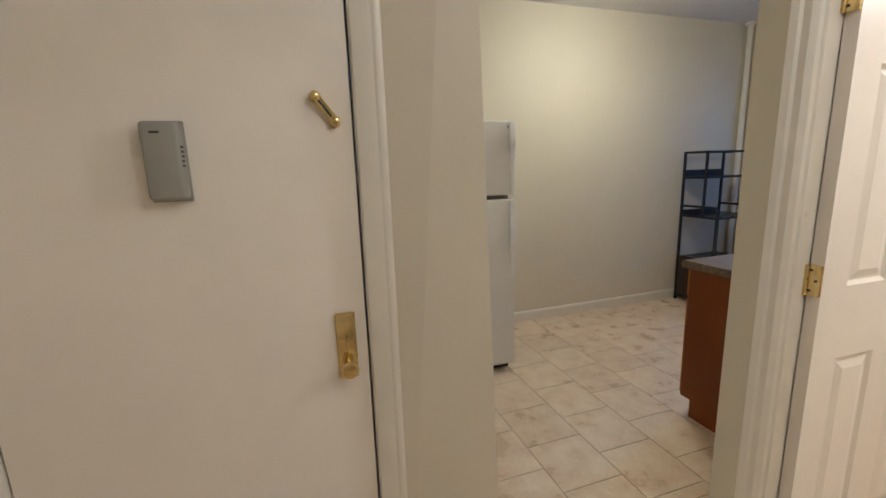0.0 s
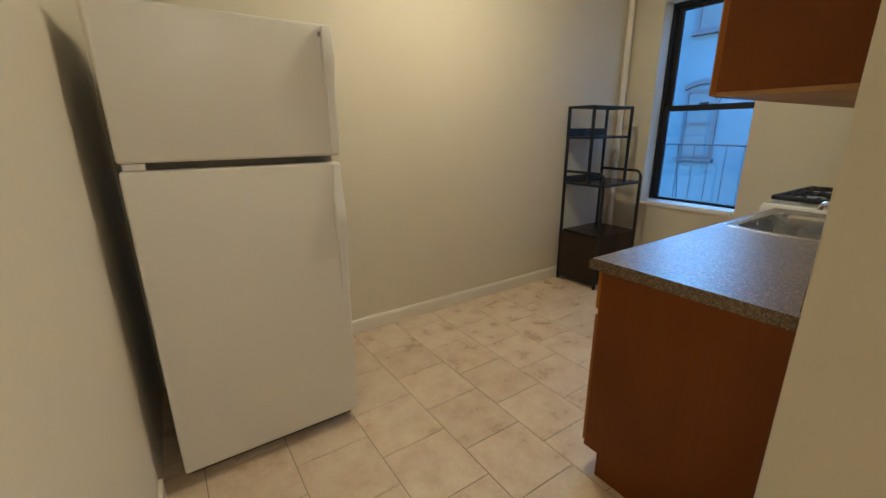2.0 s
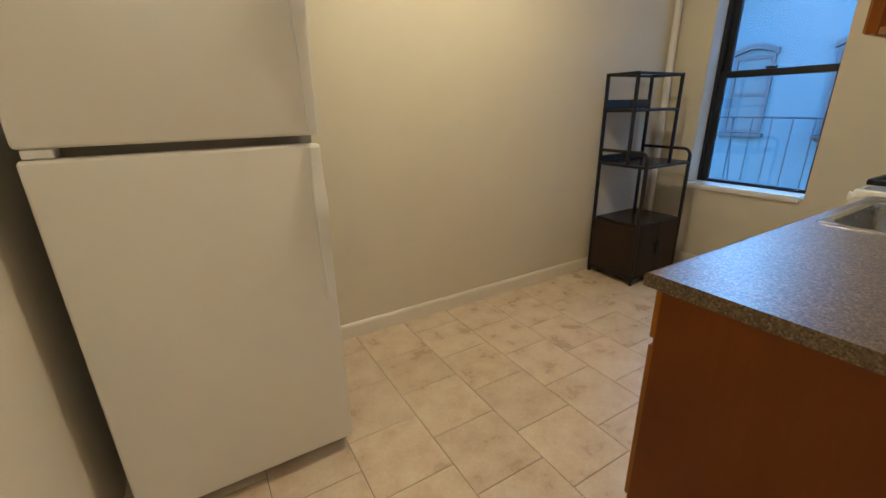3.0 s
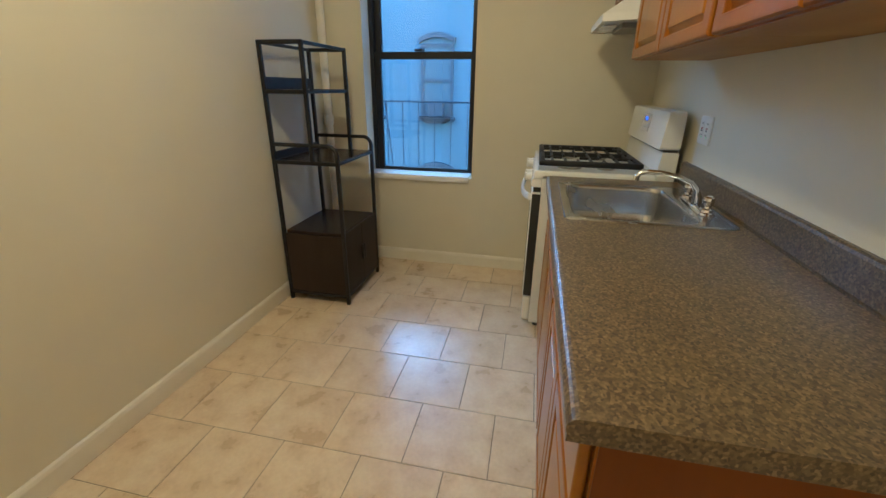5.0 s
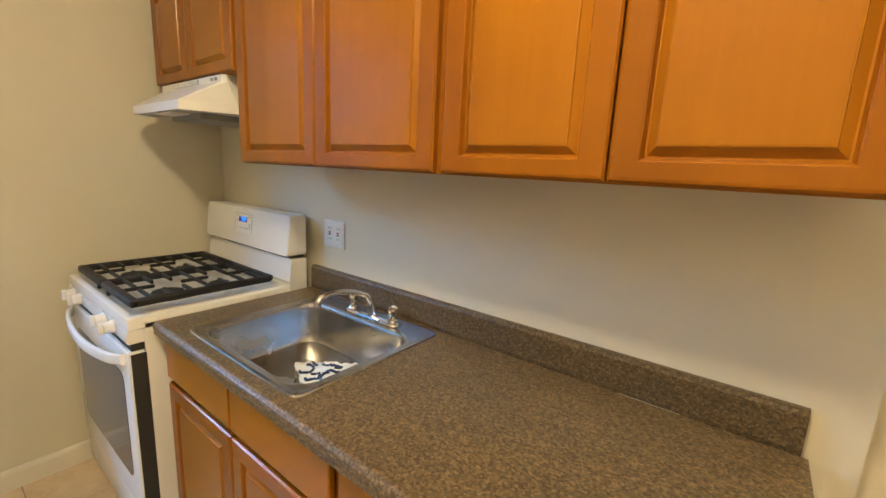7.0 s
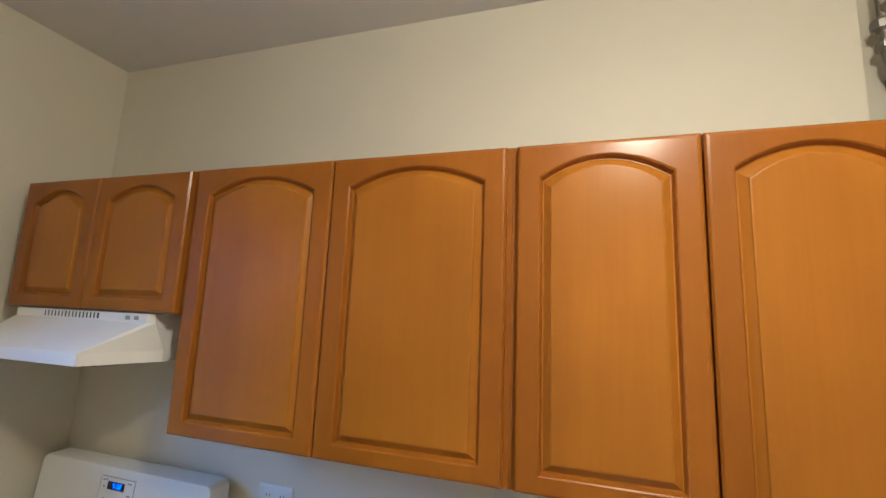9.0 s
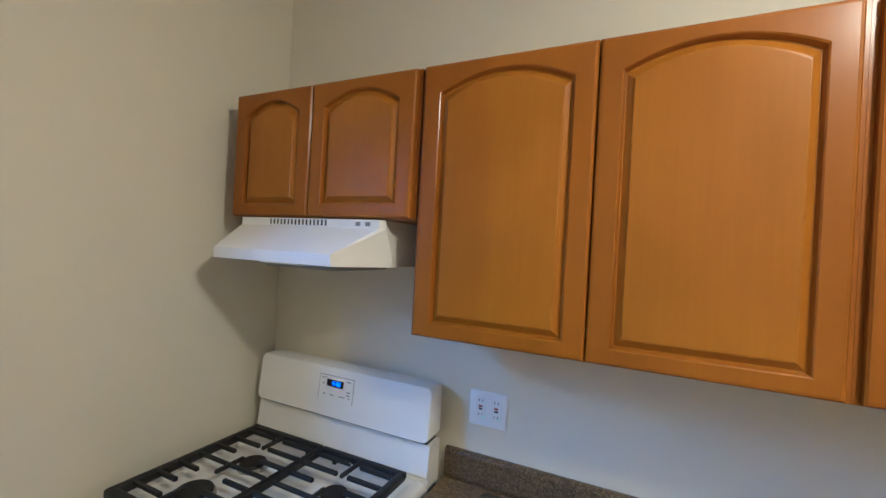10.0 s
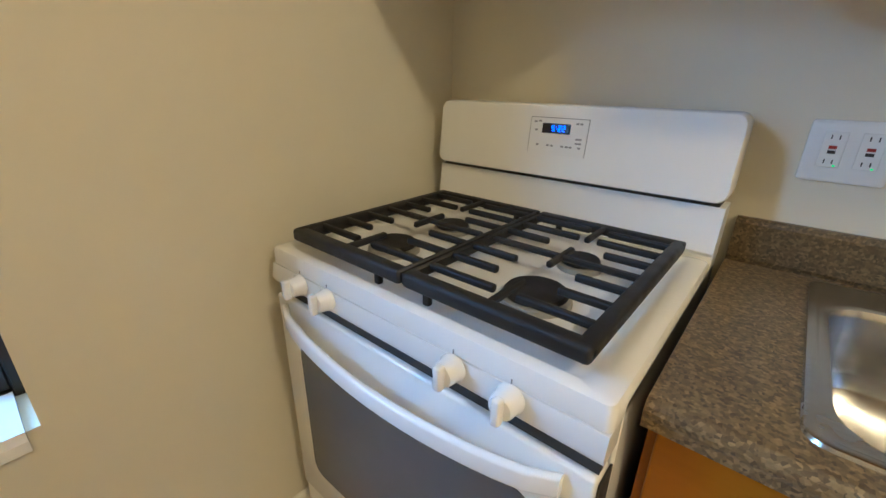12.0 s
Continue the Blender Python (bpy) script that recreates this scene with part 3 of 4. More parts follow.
# ---- refrigerator ----
def build_fridge():
    x0, x1, yf, top = -0.070, 0.656, 1.388, 1.738
    f = thing("refrigerator", ((x0 + x1) / 2, 1.75, 0), "white top-freezer refrigerator with pebbled doors", "refrigerator")
    part("body", box(x0 + 0.006, x1 - 0.006, yf + 0.082, 2.13, 0.03, top - 0.012, 0.006, 2), FRIDGE_SHADED, f, "cabinet body, greyed for shade")
    for nm, za, zb in (("freezer_door", 1.262, top), ("fridge_door", 0.062, 1.236)):
        d = part(nm, box(x0, x1, yf, yf + 0.066, za, zb, 0.012, 4), FRIDGE, f, "", True)
        part("gasket", box(x0 + 0.02, x1 - 0.02, yf + 0.067, yf + 0.0815, za + 0.015, zb - 0.015), RUBBER_AND_GAPS, d)
    # handles wrap the opening edge of each door
    for za, zb, bend in ((1.275, 1.728, 0.80), (0.70, 1.225, 0.62)):
        loops = []
        for k in range(25):
            u = k / 24
            z = za + (zb - za) * u
            lift = 0.007 + 0.020 * math.exp(-((u - bend) / 0.16) ** 2) + 0.006 * math.sin(math.pi * u)
            w = 0.017 + 0.005 * math.exp(-((u - bend) / 0.2) ** 2)
            loops.append([(x, y, z) for x, y in rounded(x1 - 0.004 - 2 * w, x1 - 0.004, yf - lift, yf + 0.004, 0.0045, 3)])
        part("handle", loft(loops), PLASTIC, f, "white moulded edge handle", True)
    part("badge", lathe([(0.010, 0.0), (0.010, -0.003), (0.006, -0.004)], (x1 - 0.045, yf - 0.0002, 1.700), "y", 16), GREYINK, f, "small round grey badge", True)
    hg = box(x0 + 0.012, x0 + 0.075, yf + 0.01, yf + 0.075, 1.2375, 1.2605, 0.003, 1)
    part("middle_hinge", hg, PLASTIC, f)
    part("hinge_cap", box(x0 + 0.02, x0 + 0.10, yf + 0.03, yf + 0.13, top - 0.011, top + 0.010, 0.005, 2), PLASTIC, f)
    part("toe_grille", box(x0 + 0.02, x1 - 0.02, yf + 0.06, yf + 0.09, 0.012, 0.058, 0.003, 1), RUBBER_AND_GAPS, f)
    for x in (x0 + 0.05, x1 - 0.05):
        for y in (yf + 0.12, 2.08):
            part("foot", lathe([(0.018, 0), (0.018, 0.012), (0.01, 0.032)], (x, y, 0.0), "z", 12), RUBBER_AND_GAPS, f)


build_fridge()


# ---- cabinets ----
def cab_door(name, x0, x1, z0, z1, y, parent, arch, mat=None, panel_mat=None):
    """A raised-panel door facing +y: frame with a moulded opening, and a field panel as its part."""
    t, s = 0.02, 0.048
    n = 16

    def loop(inset, rise, yy, flat=False):
        a0, a1, b0, b1 = x0 + inset, x1 - inset, z0 + inset - (0.012 if rise else 0.0), z1 - inset + (0.018 if rise else 0.0)
        side = b1 - rise
        pts = [(a0, yy, b0), (a1, yy, b0)]
        for k in range(n + 1):
            u = k / n
            x = a1 + (a0 - a1) * u
            z = b1 if flat else side + rise * (1 - (2 * u - 1) ** 2)
            pts.append((x, yy, z))
        return pts
    r = 0.045 if arch else 0.0
    fl = not arch
    frame_loops = [
        loop(0, 0, y - t, True), loop(0, 0, y - 0.006, True), loop(0.004, 0, y - 0.001, True), loop(0.009, 0, y, True),
        loop(s, r, y, fl), loop(s + 0.003, r, y - 0.0025, fl), loop(s + 0.005, r, y - 0.009, fl), loop(s + 0.007, r, y - 0.014, fl)]
    d = part(name, loft(frame_loops, None, True, False), mat or CABSHADED, parent)
    field = [loop(s + 0.0065, r, y - 0.0145, fl), loop(s + 0.010, r, y - 0.0145, fl), loop(s + 0.024, r, y - 0.0045, fl), loop(s + 0.0252, r, y - 0.0018, fl), loop(s + 0.029, r, y - 0.001, fl)]
    part("panel", loft(field, None, False, True), panel_mat or CABINET, d)
    return d


def drawer_front(name, x0, x1, z0, z1, y, parent):
    return part(name, box(x0, x1, y - 0.02, y, z0, z1, 0.005, 3), CABINET_H, parent)


def wall_cabinet(x0, x1, z0, z1, seams, label, stile=0.018):
    c = thing("wall_cabinet", ((x0 + x1) / 2, 0.16, z0), label, "cabinet", "wall cabinets")
    yb = 0.300
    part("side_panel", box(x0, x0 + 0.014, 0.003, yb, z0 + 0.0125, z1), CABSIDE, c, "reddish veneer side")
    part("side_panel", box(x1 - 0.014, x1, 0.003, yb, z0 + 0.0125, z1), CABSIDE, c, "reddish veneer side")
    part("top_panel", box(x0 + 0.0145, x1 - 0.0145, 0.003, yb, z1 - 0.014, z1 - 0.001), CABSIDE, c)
    part("underside", box(x0 + 0.001, x1 - 0.001, 0.003, yb - 0.0005, z0 + 0.001, z0 + 0.012), CABIN, c, "pale unfinished bottom")
    part("back_panel", box(x0 + 0.0145, x1 - 0.0145, 0.003, 0.010, z0 + 0.031, z1 - 0.015), CABIN, c)
    ff = bmesh.new()
    for a, b in ((x0, x0 + 0.038), (x1 - 0.038, x1)):
        box(a, b, yb + 0.0005, yb + 0.004, z0, z1, 0, 1, ff)
    box(x0 + 0.038, x1 - 0.038, yb + 0.0005, yb + 0.004, z0, z0 + 0.035, 0, 1, ff)
    box(x0 + 0.038, x1 - 0.038, yb + 0.0005, yb + 0.004, z1 - 0.035, z1, 0, 1, ff)
    part("face_frame", ff, CABSHADED, c)
    edges = [x0 + 0.010] + seams + [x1 - 0.010]
    for a, b in zip(edges, edges[1:]):
        cab_door("door", a + 0.002, b - 0.002, z0 + 0.004, z1 - 0.004, 0.325, c, True)
    return c


wall_cabinet(2.0615, 2.988, 1.437, 2.183, [2.526], "honey-stained maple wall cabinet with two arched raised-panel doors over the sink")
wall_cabinet(1.300, 2.061, 1.437, 2.183, [1.678], "honey-stained maple wall cabinet with two arched raised-panel doors over the counter")
wall_cabinet(2.993, 3.737, 1.757, 2.183, [3.380], "short honey-stained maple wall cabinet above the range hood")


def base_cabinet(x0, x1, label):
    c = thing("base_cabinet", ((x0 + x1) / 2, 0.3, 0), label, "cabinet", "base cabinets")
    yb = 0.585
    for a, b in ((x0, x0 + 0.016), (x1 - 0.016, x1)):
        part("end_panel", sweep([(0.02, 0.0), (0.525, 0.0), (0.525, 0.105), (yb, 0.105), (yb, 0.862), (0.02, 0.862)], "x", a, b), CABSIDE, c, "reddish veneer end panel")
    part("bottom", box(x0 + 0.0165, x1 - 0.0165, 0.02, yb - 0.002, 0.106, 0.120), CABIN, c)
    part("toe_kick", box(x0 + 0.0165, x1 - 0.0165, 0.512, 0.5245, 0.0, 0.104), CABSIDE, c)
    ff = bmesh.new()
    m = (x0 + x1) / 2
    for a, b in ((x0, x0 + 0.038), (x1 - 0.038, x1)):
        box(a, b, yb + 0.0005, yb + 0.004, 0.106, 0.862, 0, 1, ff)
    for za, zb in ((0.106, 0.14), (0.665, 0.705), (0.835, 0.862)):
        box(x0 + 0.038, x1 - 0.038, yb + 0.0005, yb + 0.004, za, zb, 0, 1, ff)
    part("face_frame", ff, CABSHADED, c)
    return c


sink_base = base_cabinet(2.068, 2.985, "honey-stained maple sink base with two doors and two false drawer fronts")
for a, b in ((2.082, 2.523), (2.533, 2.972)):
    drawer_front("drawer_front", a, b, 0.705, 0.852, 0.610, sink_base)
    cab_door("door", a, b, 0.118, 0.682, 0.610, sink_base, False)
side_base = base_cabinet(1.312, 2.064, "honey-stained maple base cabinet with one wide drawer and two doors")
drawer_front("drawer", 1.324, 2.052, 0.705, 0.852, 0.610, side_base)
for a, b in ((1.324, 1.684), (1.692, 2.052)):
    cab_door("door", a, b, 0.118, 0.682, 0.610, side_base, False)


# ---- counter ----
def build_counter():
    c = thing("countertop", (2.15, 0.3, 0.864), "brown speckled laminate countertop with a rolled edge", "countertop")
    x0, x1, zt, zb = 1.298, 2.990, 0.905, 0.864
    sx0, sx1, sy0, sy1 = 2.258, 2.822, 0.070, 0.565
    b = bmesh.new()
    nose = [(0.570, zb), (0.634, zb)]
    for k in range(7):
        a = radians(-30 + 20 * k)
        nose.append((0.618 + 0.018 * math.cos(a), zt - 0.018 + 0.018 * math.sin(a)))
    nose.append((0.570, zt))
    sweep(nose, "x", x0, x1, b)
    box(x0, sx0, 0.021, 0.570, zb, zt, 0, 1, b)
    box(sx1, x1, 0.021, 0.570, zb, zt, 0, 1, b)
    box(sx0, sx1, 0.021, sy0, zb, zt, 0, 1, b)
    box(sx0, sx1, sy1, 0.570, zb, zt, 0, 1, b)
    bmesh.ops.remove_doubles(b, verts=b.verts, dist=1e-5)
    part("worktop", b, COUNTER, c)
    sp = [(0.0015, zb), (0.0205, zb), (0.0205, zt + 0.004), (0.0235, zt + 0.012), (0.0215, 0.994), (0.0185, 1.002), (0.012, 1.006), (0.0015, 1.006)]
    part("backsplash", sweep(sp, "x", x0 + 0.012, x1), SPLASH, c, "low laminate backsplash, toned darker for shade")
    part("caulk", box(1.53, 1.67, 0.0212, 0.0223, zt + 0.0004, zt + 0.0011), CAULK, c)


build_counter()


# ---- sink ----
def build_sink():
    x0, x1, y0, y1, z = 2.238, 2.842, 0.042, 0.588, 0.905
    s = thing("sink", ((x0 + x1) / 2, (y0 + y1) / 2, z), "stainless steel drop-in kitchen sink with a single bowl", "sink")
    bx0, bx1, by0, by1 = x0 + 0.038, x1 - 0.034, y0 + 0.102, y1 - 0.034

    def lp(a0, a1, b0, b1, r, zz):
        return [(x, y, zz) for x, y in rounded(a0, a1, b0, b1, r)]
    loops = [lp(x0, x1, y0, y1, 0.028, z + 0.0005), lp(x0 + 0.002, x1 - 0.002, y0 + 0.002, y1 - 0.002, 0.028, z + 0.005), lp(x0 + 0.010, x1 - 0.010, y0 + 0.010, y1 - 0.010, 0.024, z + 0.0065),
             lp(x0 + 0.016, x1 - 0.016, y0 + 0.016, y1 - 0.016, 0.022, z + 0.004),
             lp(x0 + 0.019, x1 - 0.019, y0 + 0.019, y1 - 0.019, 0.022, z + 0.0039), lp(bx0 - 0.016, bx1 + 0.016, by0 - 0.016, by1 + 0.016, 0.078, z + 0.0037), lp(bx0 - 0.012, bx1 + 0.012, by0 - 0.012, by1 + 0.012, 0.075, z + 0.0035), lp(bx0 - 0.004, bx1 + 0.004, by0 - 0.004, by1 + 0.004, 0.070, z + 0.001),
             lp(bx0, bx1, by0, by1, 0.066, z - 0.008), lp(bx0 + 0.0007, bx1 - 0.0007, by0 + 0.0007, by1 - 0.0007, 0.066, z - 0.016), lp(bx0 + 0.009, bx1 - 0.009, by0 + 0.009, by1 - 0.009, 0.064, z - 0.11), lp(bx0 + 0.010, bx1 - 0.010, by0 + 0.010, by1 - 0.010, 0.064, z - 0.12),
             lp(bx0 + 0.020, bx1 - 0.020, by0 + 0.020, by1 - 0.020, 0.060, z - 0.145), lp(bx0 + 0.045, bx1 - 0.045, by0 + 0.045, by1 - 0.045, 0.05, z - 0.157),
             lp((bx0 + bx1) / 2 - 0.055, (bx0 + bx1) / 2 + 0.055, (by0 + by1) / 2 - 0.055, (by0 + by1) / 2 + 0.055, 0.054, z - 0.163)]
    part("bowl", loft(loops, None, False, True), STEEL, s, "", True)
    part("drain", lathe([(0.043, 0), (0.043, 0.004), (0.034, 0.005), (0.030, 0.001)], ((bx0 + bx1) / 2, (by0 + by1) / 2, z - 0.1625), "z", 24), CHROME, s, "", True)
    return s


build_sink()


def build_faucet():
    z = 0.9095
    f = thing("faucet", (2.51, 0.095, z), "chrome two-handle kitchen faucet with a low swing spout", "faucet")
    part("base_plate", loft([[(x, y, z) for x, y in rounded(2.375, 2.645, 0.070, 0.122, 0.024)], [(x, y, z + 0.007) for x, y in rounded(2.378, 2.642, 0.073, 0.119, 0.022)], [(x, y, z + 0.010) for x, y in rounded(2.384, 2.636, 0.079, 0.113, 0.017)]]), CHROME, f, "", True)
    sp = [(2.51, 0.097, z + 0.012), (2.51, 0.098, z + 0.036), (2.511, 0.106, z + 0.062), (2.513, 0.128, z + 0.088), (2.517, 0.175, z + 0.108), (2.521, 0.225, z + 0.118), (2.525, 0.275, z + 0.120), (2.528, 0.305, z + 0.114), (2.529, 0.317, z + 0.098)]
    spout = part("spout", tube(sp, 0.009, 12, None, True, [0.019, 0.017, 0.012, 0.0095, 0.009, 0.009, 0.009, 0.0095, 0.0105]), CHROME, f, "", True)
    part("aerator", lathe([(0.0115, 0), (0.0115, -0.016), (0.009, -0.018)], (2.529, 0.317, z + 0.101)), CHROME, spout, "", True)
    for x in (2.405, 2.615):
        h = part("handle", lathe([(0.021, 0.009), (0.019, 0.018), (0.012, 0.023), (0.011, 0.030), (0.017, 0.035), (0.0185, 0.050), (0.017, 0.060), (0.010, 0.064), (0.001, 0.065)], (x, 0.096, z), "z", 10), CHROME, f, "fluted chrome handle")
        part("cap", lathe([(0.008, 0.0), (0.008, 0.002)], (x, 0.096, z + 0.064), "z", 12), WHITE, h)


build_faucet()


def build_bag():
    """A crumpled white plastic bag with blue print that lies in the sink."""
    b = bmesh.new()
    n = 22
    rng = random.Random(5)
    grid = []
    for i in range(n + 1):
        row = []
        for j in range(n + 1):
            u, v = i / n * 2 - 1, j / n * 2 - 1
            rr = math.hypot(u, v)
            ang = math.atan2(v, u)
            k = 0.085 * (1 + 0.18 * math.sin(3 * ang + 0.6) + 0.10 * math.sin(7 * ang))
            m = max(abs(u), abs(v)) / rr if rr > 1e-6 else 1.0
            x, y = 2.475 + 1.70 * k * u * m, 0.290 + 1.20 * k * v * m
            p = Vector((x * 26, y * 26, 3.1))
            z = 0.752 + 0.022 * abs(noise.noise(p)) + 0.030 * max(0, 1 - rr) + 0.010 * noise.noise(p * 2.3)
            row.append(b.verts.new((x, y, z)))
        grid.append(row)
    for i in range(n):
        for j in range(n):
            b.faces.new((grid[i][j], grid[i + 1][j], grid[i + 1][j + 1], grid[i][j + 1]))
    r = bmesh.ops.extrude_face_region(b, geom=b.faces[:])
    vs = [e for e in r["geom"] if isinstance(e, bmesh.types.BMVert)]
    bmesh.ops.translate(b, verts=vs, vec=(0, 0, 0.003))
    skin = BVHTree.FromBMesh(b)

    def lie(x, y):
        hit = skin.ray_cast(Vector((x, y, 1.2)), Vector((0, 0, -1)))[0]
        return (x, y, hit.z + 0.002) if hit else None
    bag = thing("plastic_bag", (2.49, 0.285, 0.75), "crumpled white plastic bag with dark blue print in the sink", "bag")
    part("bag", b, PLASTIC, bag, "", True)
    # bold open arcs and bars of print, laid on the folds
    for cx, cy, rad, a0, a1 in ((2.575, 0.330, 0.025, 40, 320), (2.522, 0.345, 0.025, 60, 330), (2.470, 0.325, 0.023, -60, 200), (2.548, 0.262, 0.022, 10, 250), (2.495, 0.270, 0.020, 120, 380), (2.430, 0.265, 0.022, 30, 280)):
        pts = [lie(cx + rad * math.cos(radians(a0 + (a1 - a0) * q / 11)), cy + 0.85 * rad * math.sin(radians(a0 + (a1 - a0) * q / 11))) for q in range(12)]
        pts = [p for p in pts if p]
        if len(pts) > 3:
            part("print", tube(pts, 0.0046, 6), INK, bag, "dark blue print")
    for x0, y0, x1, y1 in ((2.600, 0.290, 2.560, 0.300), (2.500, 0.305, 2.455, 0.290), (2.455, 0.350, 2.415, 0.320), (2.395, 0.270, 2.385, 0.315)):
        pts = [p for p in (lie(x0 + (x1 - x0) * q / 6, y0 + (y1 - y0) * q / 6) for q in range(7)) if p]
        if len(pts) > 2:
            part("print", tube(pts, 0.0046, 6), INK, bag, "dark blue print")


build_bag()


# ---- range hood ----
def build_hood():
    h = thing("range_hood", (3.39, 0.25, 1.65), "white enamel range hood under the short cabinet", "range hood")
    xa, xb, zt, zl, zb = 3.088, 3.697, 1.756, 1.650, 1.617
    lo = [(xa, 0.003), (xb, 0.003), (xb, 0.33), (3.640, 0.446), (3.168, 0.446), (xa, 0.268)]
    up = [(xa + 0.003, 0.003), (xb - 0.003, 0.003), (xb - 0.003, 0.300), (3.676, 0.318), (3.104, 0.318), (xa + 0.003, 0.303)]
    part("shell", loft([[(x, y, zb) for x, y in lo], [(x, y, zl) for x, y in lo], [(x, y, zt - 0.026) for x, y in up], [(x, y, zt - 0.001) for x, y in up]], None, False, True), WHITE, h)
    part("underside", prism([(x * 0.985 + 3.39 * 0.015, 0.006 + y * 0.975) for x, y in lo], zb + 0.004, zb + 0.007), WHITE, h)
    part("filter", box(3.235, 3.52, 0.06, 0.345, zb - 0.020, zb + 0.0035, 0.004, 1), GREYP, h, "grey grease filter")
    part("light_lens", box(3.30, 3.46, 0.356, 0.425, zb - 0.006, zb + 0.0035, 0.005, 2), PLASTIC, h, "frosted light lens")
    for x in (3.135, 3.170):
        part("switch", box(x, x + 0.018, 0.3183, 0.3225, zt - 0.020, zt - 0.008, 0.002, 1), GREYINK, h, "small grey rocker switch")
    g = part("vent_grille", box(3.30, 3.54, 0.3182, 0.3192, zt - 0.022, zt - 0.005), RUBBER_AND_GAPS, h, "dark slotted vent")
    for k in range(15):
        part("louvre", box(3.306 + 0.0156 * k, 3.3125 + 0.0156 * k, 0.3194, 0.3215, zt - 0.022, zt - 0.005), WHITE, g)


build_hood()


# ---- stove ----
def build_stove():
    x0, x1, yf, zt = 3.006, 3.776, 0.700, 0.925
    s = thing("gas_stove", ((x0 + x1) / 2, 0.36, 0), "white gas stove with black grates and a blue clock display", "stove")
    part("body", box(x0, x1, 0.04, yf - 0.045, 0.03, zt - 0.022, 0.004, 1), WHITE, s)
    for x in (x0 + 0.04, x1 - 0.04):
        for y in (0.09, yf - 0.09):
            part("foot", lathe([(0.018, 0), (0.018, 0.01), (0.011, 0.031)], (x, y, 0.0), "z", 12), RUBBER_AND_GAPS, s)
    # top with a shallow well and a rolled front
    lp = lambda a, r, z: [(x, y, z) for x, y in rounded(x0 + a, x1 - a, 0.115 + a * 0.6, yf - a * 0.6, r)]
    top = loft([lp(0, 0.012, zt - 0.040), lp(0, 0.012, zt - 0.010), lp(0.004, 0.012, zt - 0.003), lp(0.012, 0.012, zt), lp(0.040, 0.02, zt), lp(0.052, 0.025, zt - 0.010), lp(0.062, 0.03, zt - 0.012)], None, True, True)
    part("cooktop", top, WHITE, s, "", True)
    # control panel leans out from the top to the door
    pr = [(yf - 0.044, 0.838), (yf + 0.002, 0.838), (yf + 0.008, 0.850), (yf + 0.002, zt - 0.042), (yf - 0.044, zt - 0.042)]
    part("control_panel", sweep(pr, "x", x0 + 0.001, x1 - 0.001), WHITE, s, "", True)
    part("panel_gap", box(x0 + 0.006, x1 - 0.006, yf - 0.044, yf - 0.006, 0.812, 0.837), RUBBER_AND_GAPS, s, "black vent gap")
    for x in (3.139, 3.240, 3.560, 3.655):
        k = part("knob", lathe([(0.023, 0.0), (0.0235, 0.006), (0.021, 0.010), (0.0195, 0.026), (0.0175, 0.029), (0.001, 0.030)], (x, yf + 0.0055, 0.868), "y", 24), WHITE, s, "white burner knob", True)
        part("grip", box(x - 0.007, x + 0.007, yf + 0.032, yf + 0.048, 0.847, 0.889, 0.004, 3), WHITE, k, "", True)
        part("dial_mark", box(x - 0.001, x + 0.001, yf + 0.0065, yf + 0.0078, 0.893, 0.900), GREYINK, k)
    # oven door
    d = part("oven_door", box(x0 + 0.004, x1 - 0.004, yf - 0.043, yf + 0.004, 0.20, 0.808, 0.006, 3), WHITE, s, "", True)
    part("oven_window", loft([[(x, yf + 0.0045, z) for x, z in rounded(x0 + 0.080, x1 - 0.080, 0.30, 0.712, 0.035)], [(x, yf + 0.0065, z) for x, z in rounded(x0 + 0.081, x1 - 0.081, 0.301, 0.711, 0.035)]]), OVENGLASS, d, "smoked glass oven window")
    # black strip standing in for shade in the gap between door and body
    part("side_gap_shade", box(x0 - 0.0, x0 + 0.0035, yf - 0.046, yf - 0.002, 0.205, 0.80), RUBBER_AND_GAPS, d)
    pts = []
    for k in range(17):
        u = k / 16
        pts.append((x0 + 0.045 + (x1 - x0 - 0.09) * u, yf + 0.010 + 0.046 * math.sin(math.pi * u) ** 0.55, 0.776 - 0.018 * math.sin(math.pi * u)))
    b = bmesh.new()
    prof = rounded(-0.008, 0.008, -0.020, 0.020, 0.0075, 3)
    loft([[(p[0], p[1] + a, p[2] + c) for a, c in prof] for p in pts], b)
    part("door_handle", b, WHITE, d, "white bowed oven handle", True)
    part("drawer", box(x0 + 0.004, x1 - 0.004, yf - 0.043, yf - 0.002, 0.045, 0.194, 0.006, 3), WHITE, s, "white lower drawer", True)
    # backguard
    part("backguard_base", sweep([(0.035, 0.88), (0.1145, 0.88), (0.1145, zt + 0.006), (0.119, zt + 0.014), (0.108, 1.038), (0.035, 1.038)], "x", x0, x1), WHITE, s)
    part("backguard_gap", box(x0 + 0.012, x1 - 0.012, 0.04, 0.106, 1.0385, 1.0475), RUBBER_AND_GAPS, s)
    g = bmesh.new()
    lo = [(x, z) for x, z in rounded(x0, x1, 1.048, 1.226, 0.022)]
    ly = lambda z, o: 0.126 - 0.10 * (z - 1.048) + o
    loft([[(x, 0.036, z) for x, z in lo], [(x, ly(z, -0.006), z) for x, z in lo], [(3.391 + (x - 3.391) * 0.993, ly(z, 0.0), 1.137 + (z - 1.137) * 0.97) for x, z in lo]], g)
    bg = part("backguard", g, WHITE, s, "white sloped backguard", True)

    def on(xa, xb, za, zb, o):
        """A thin plate that lies on the sloping face."""
        q = bmesh.new()
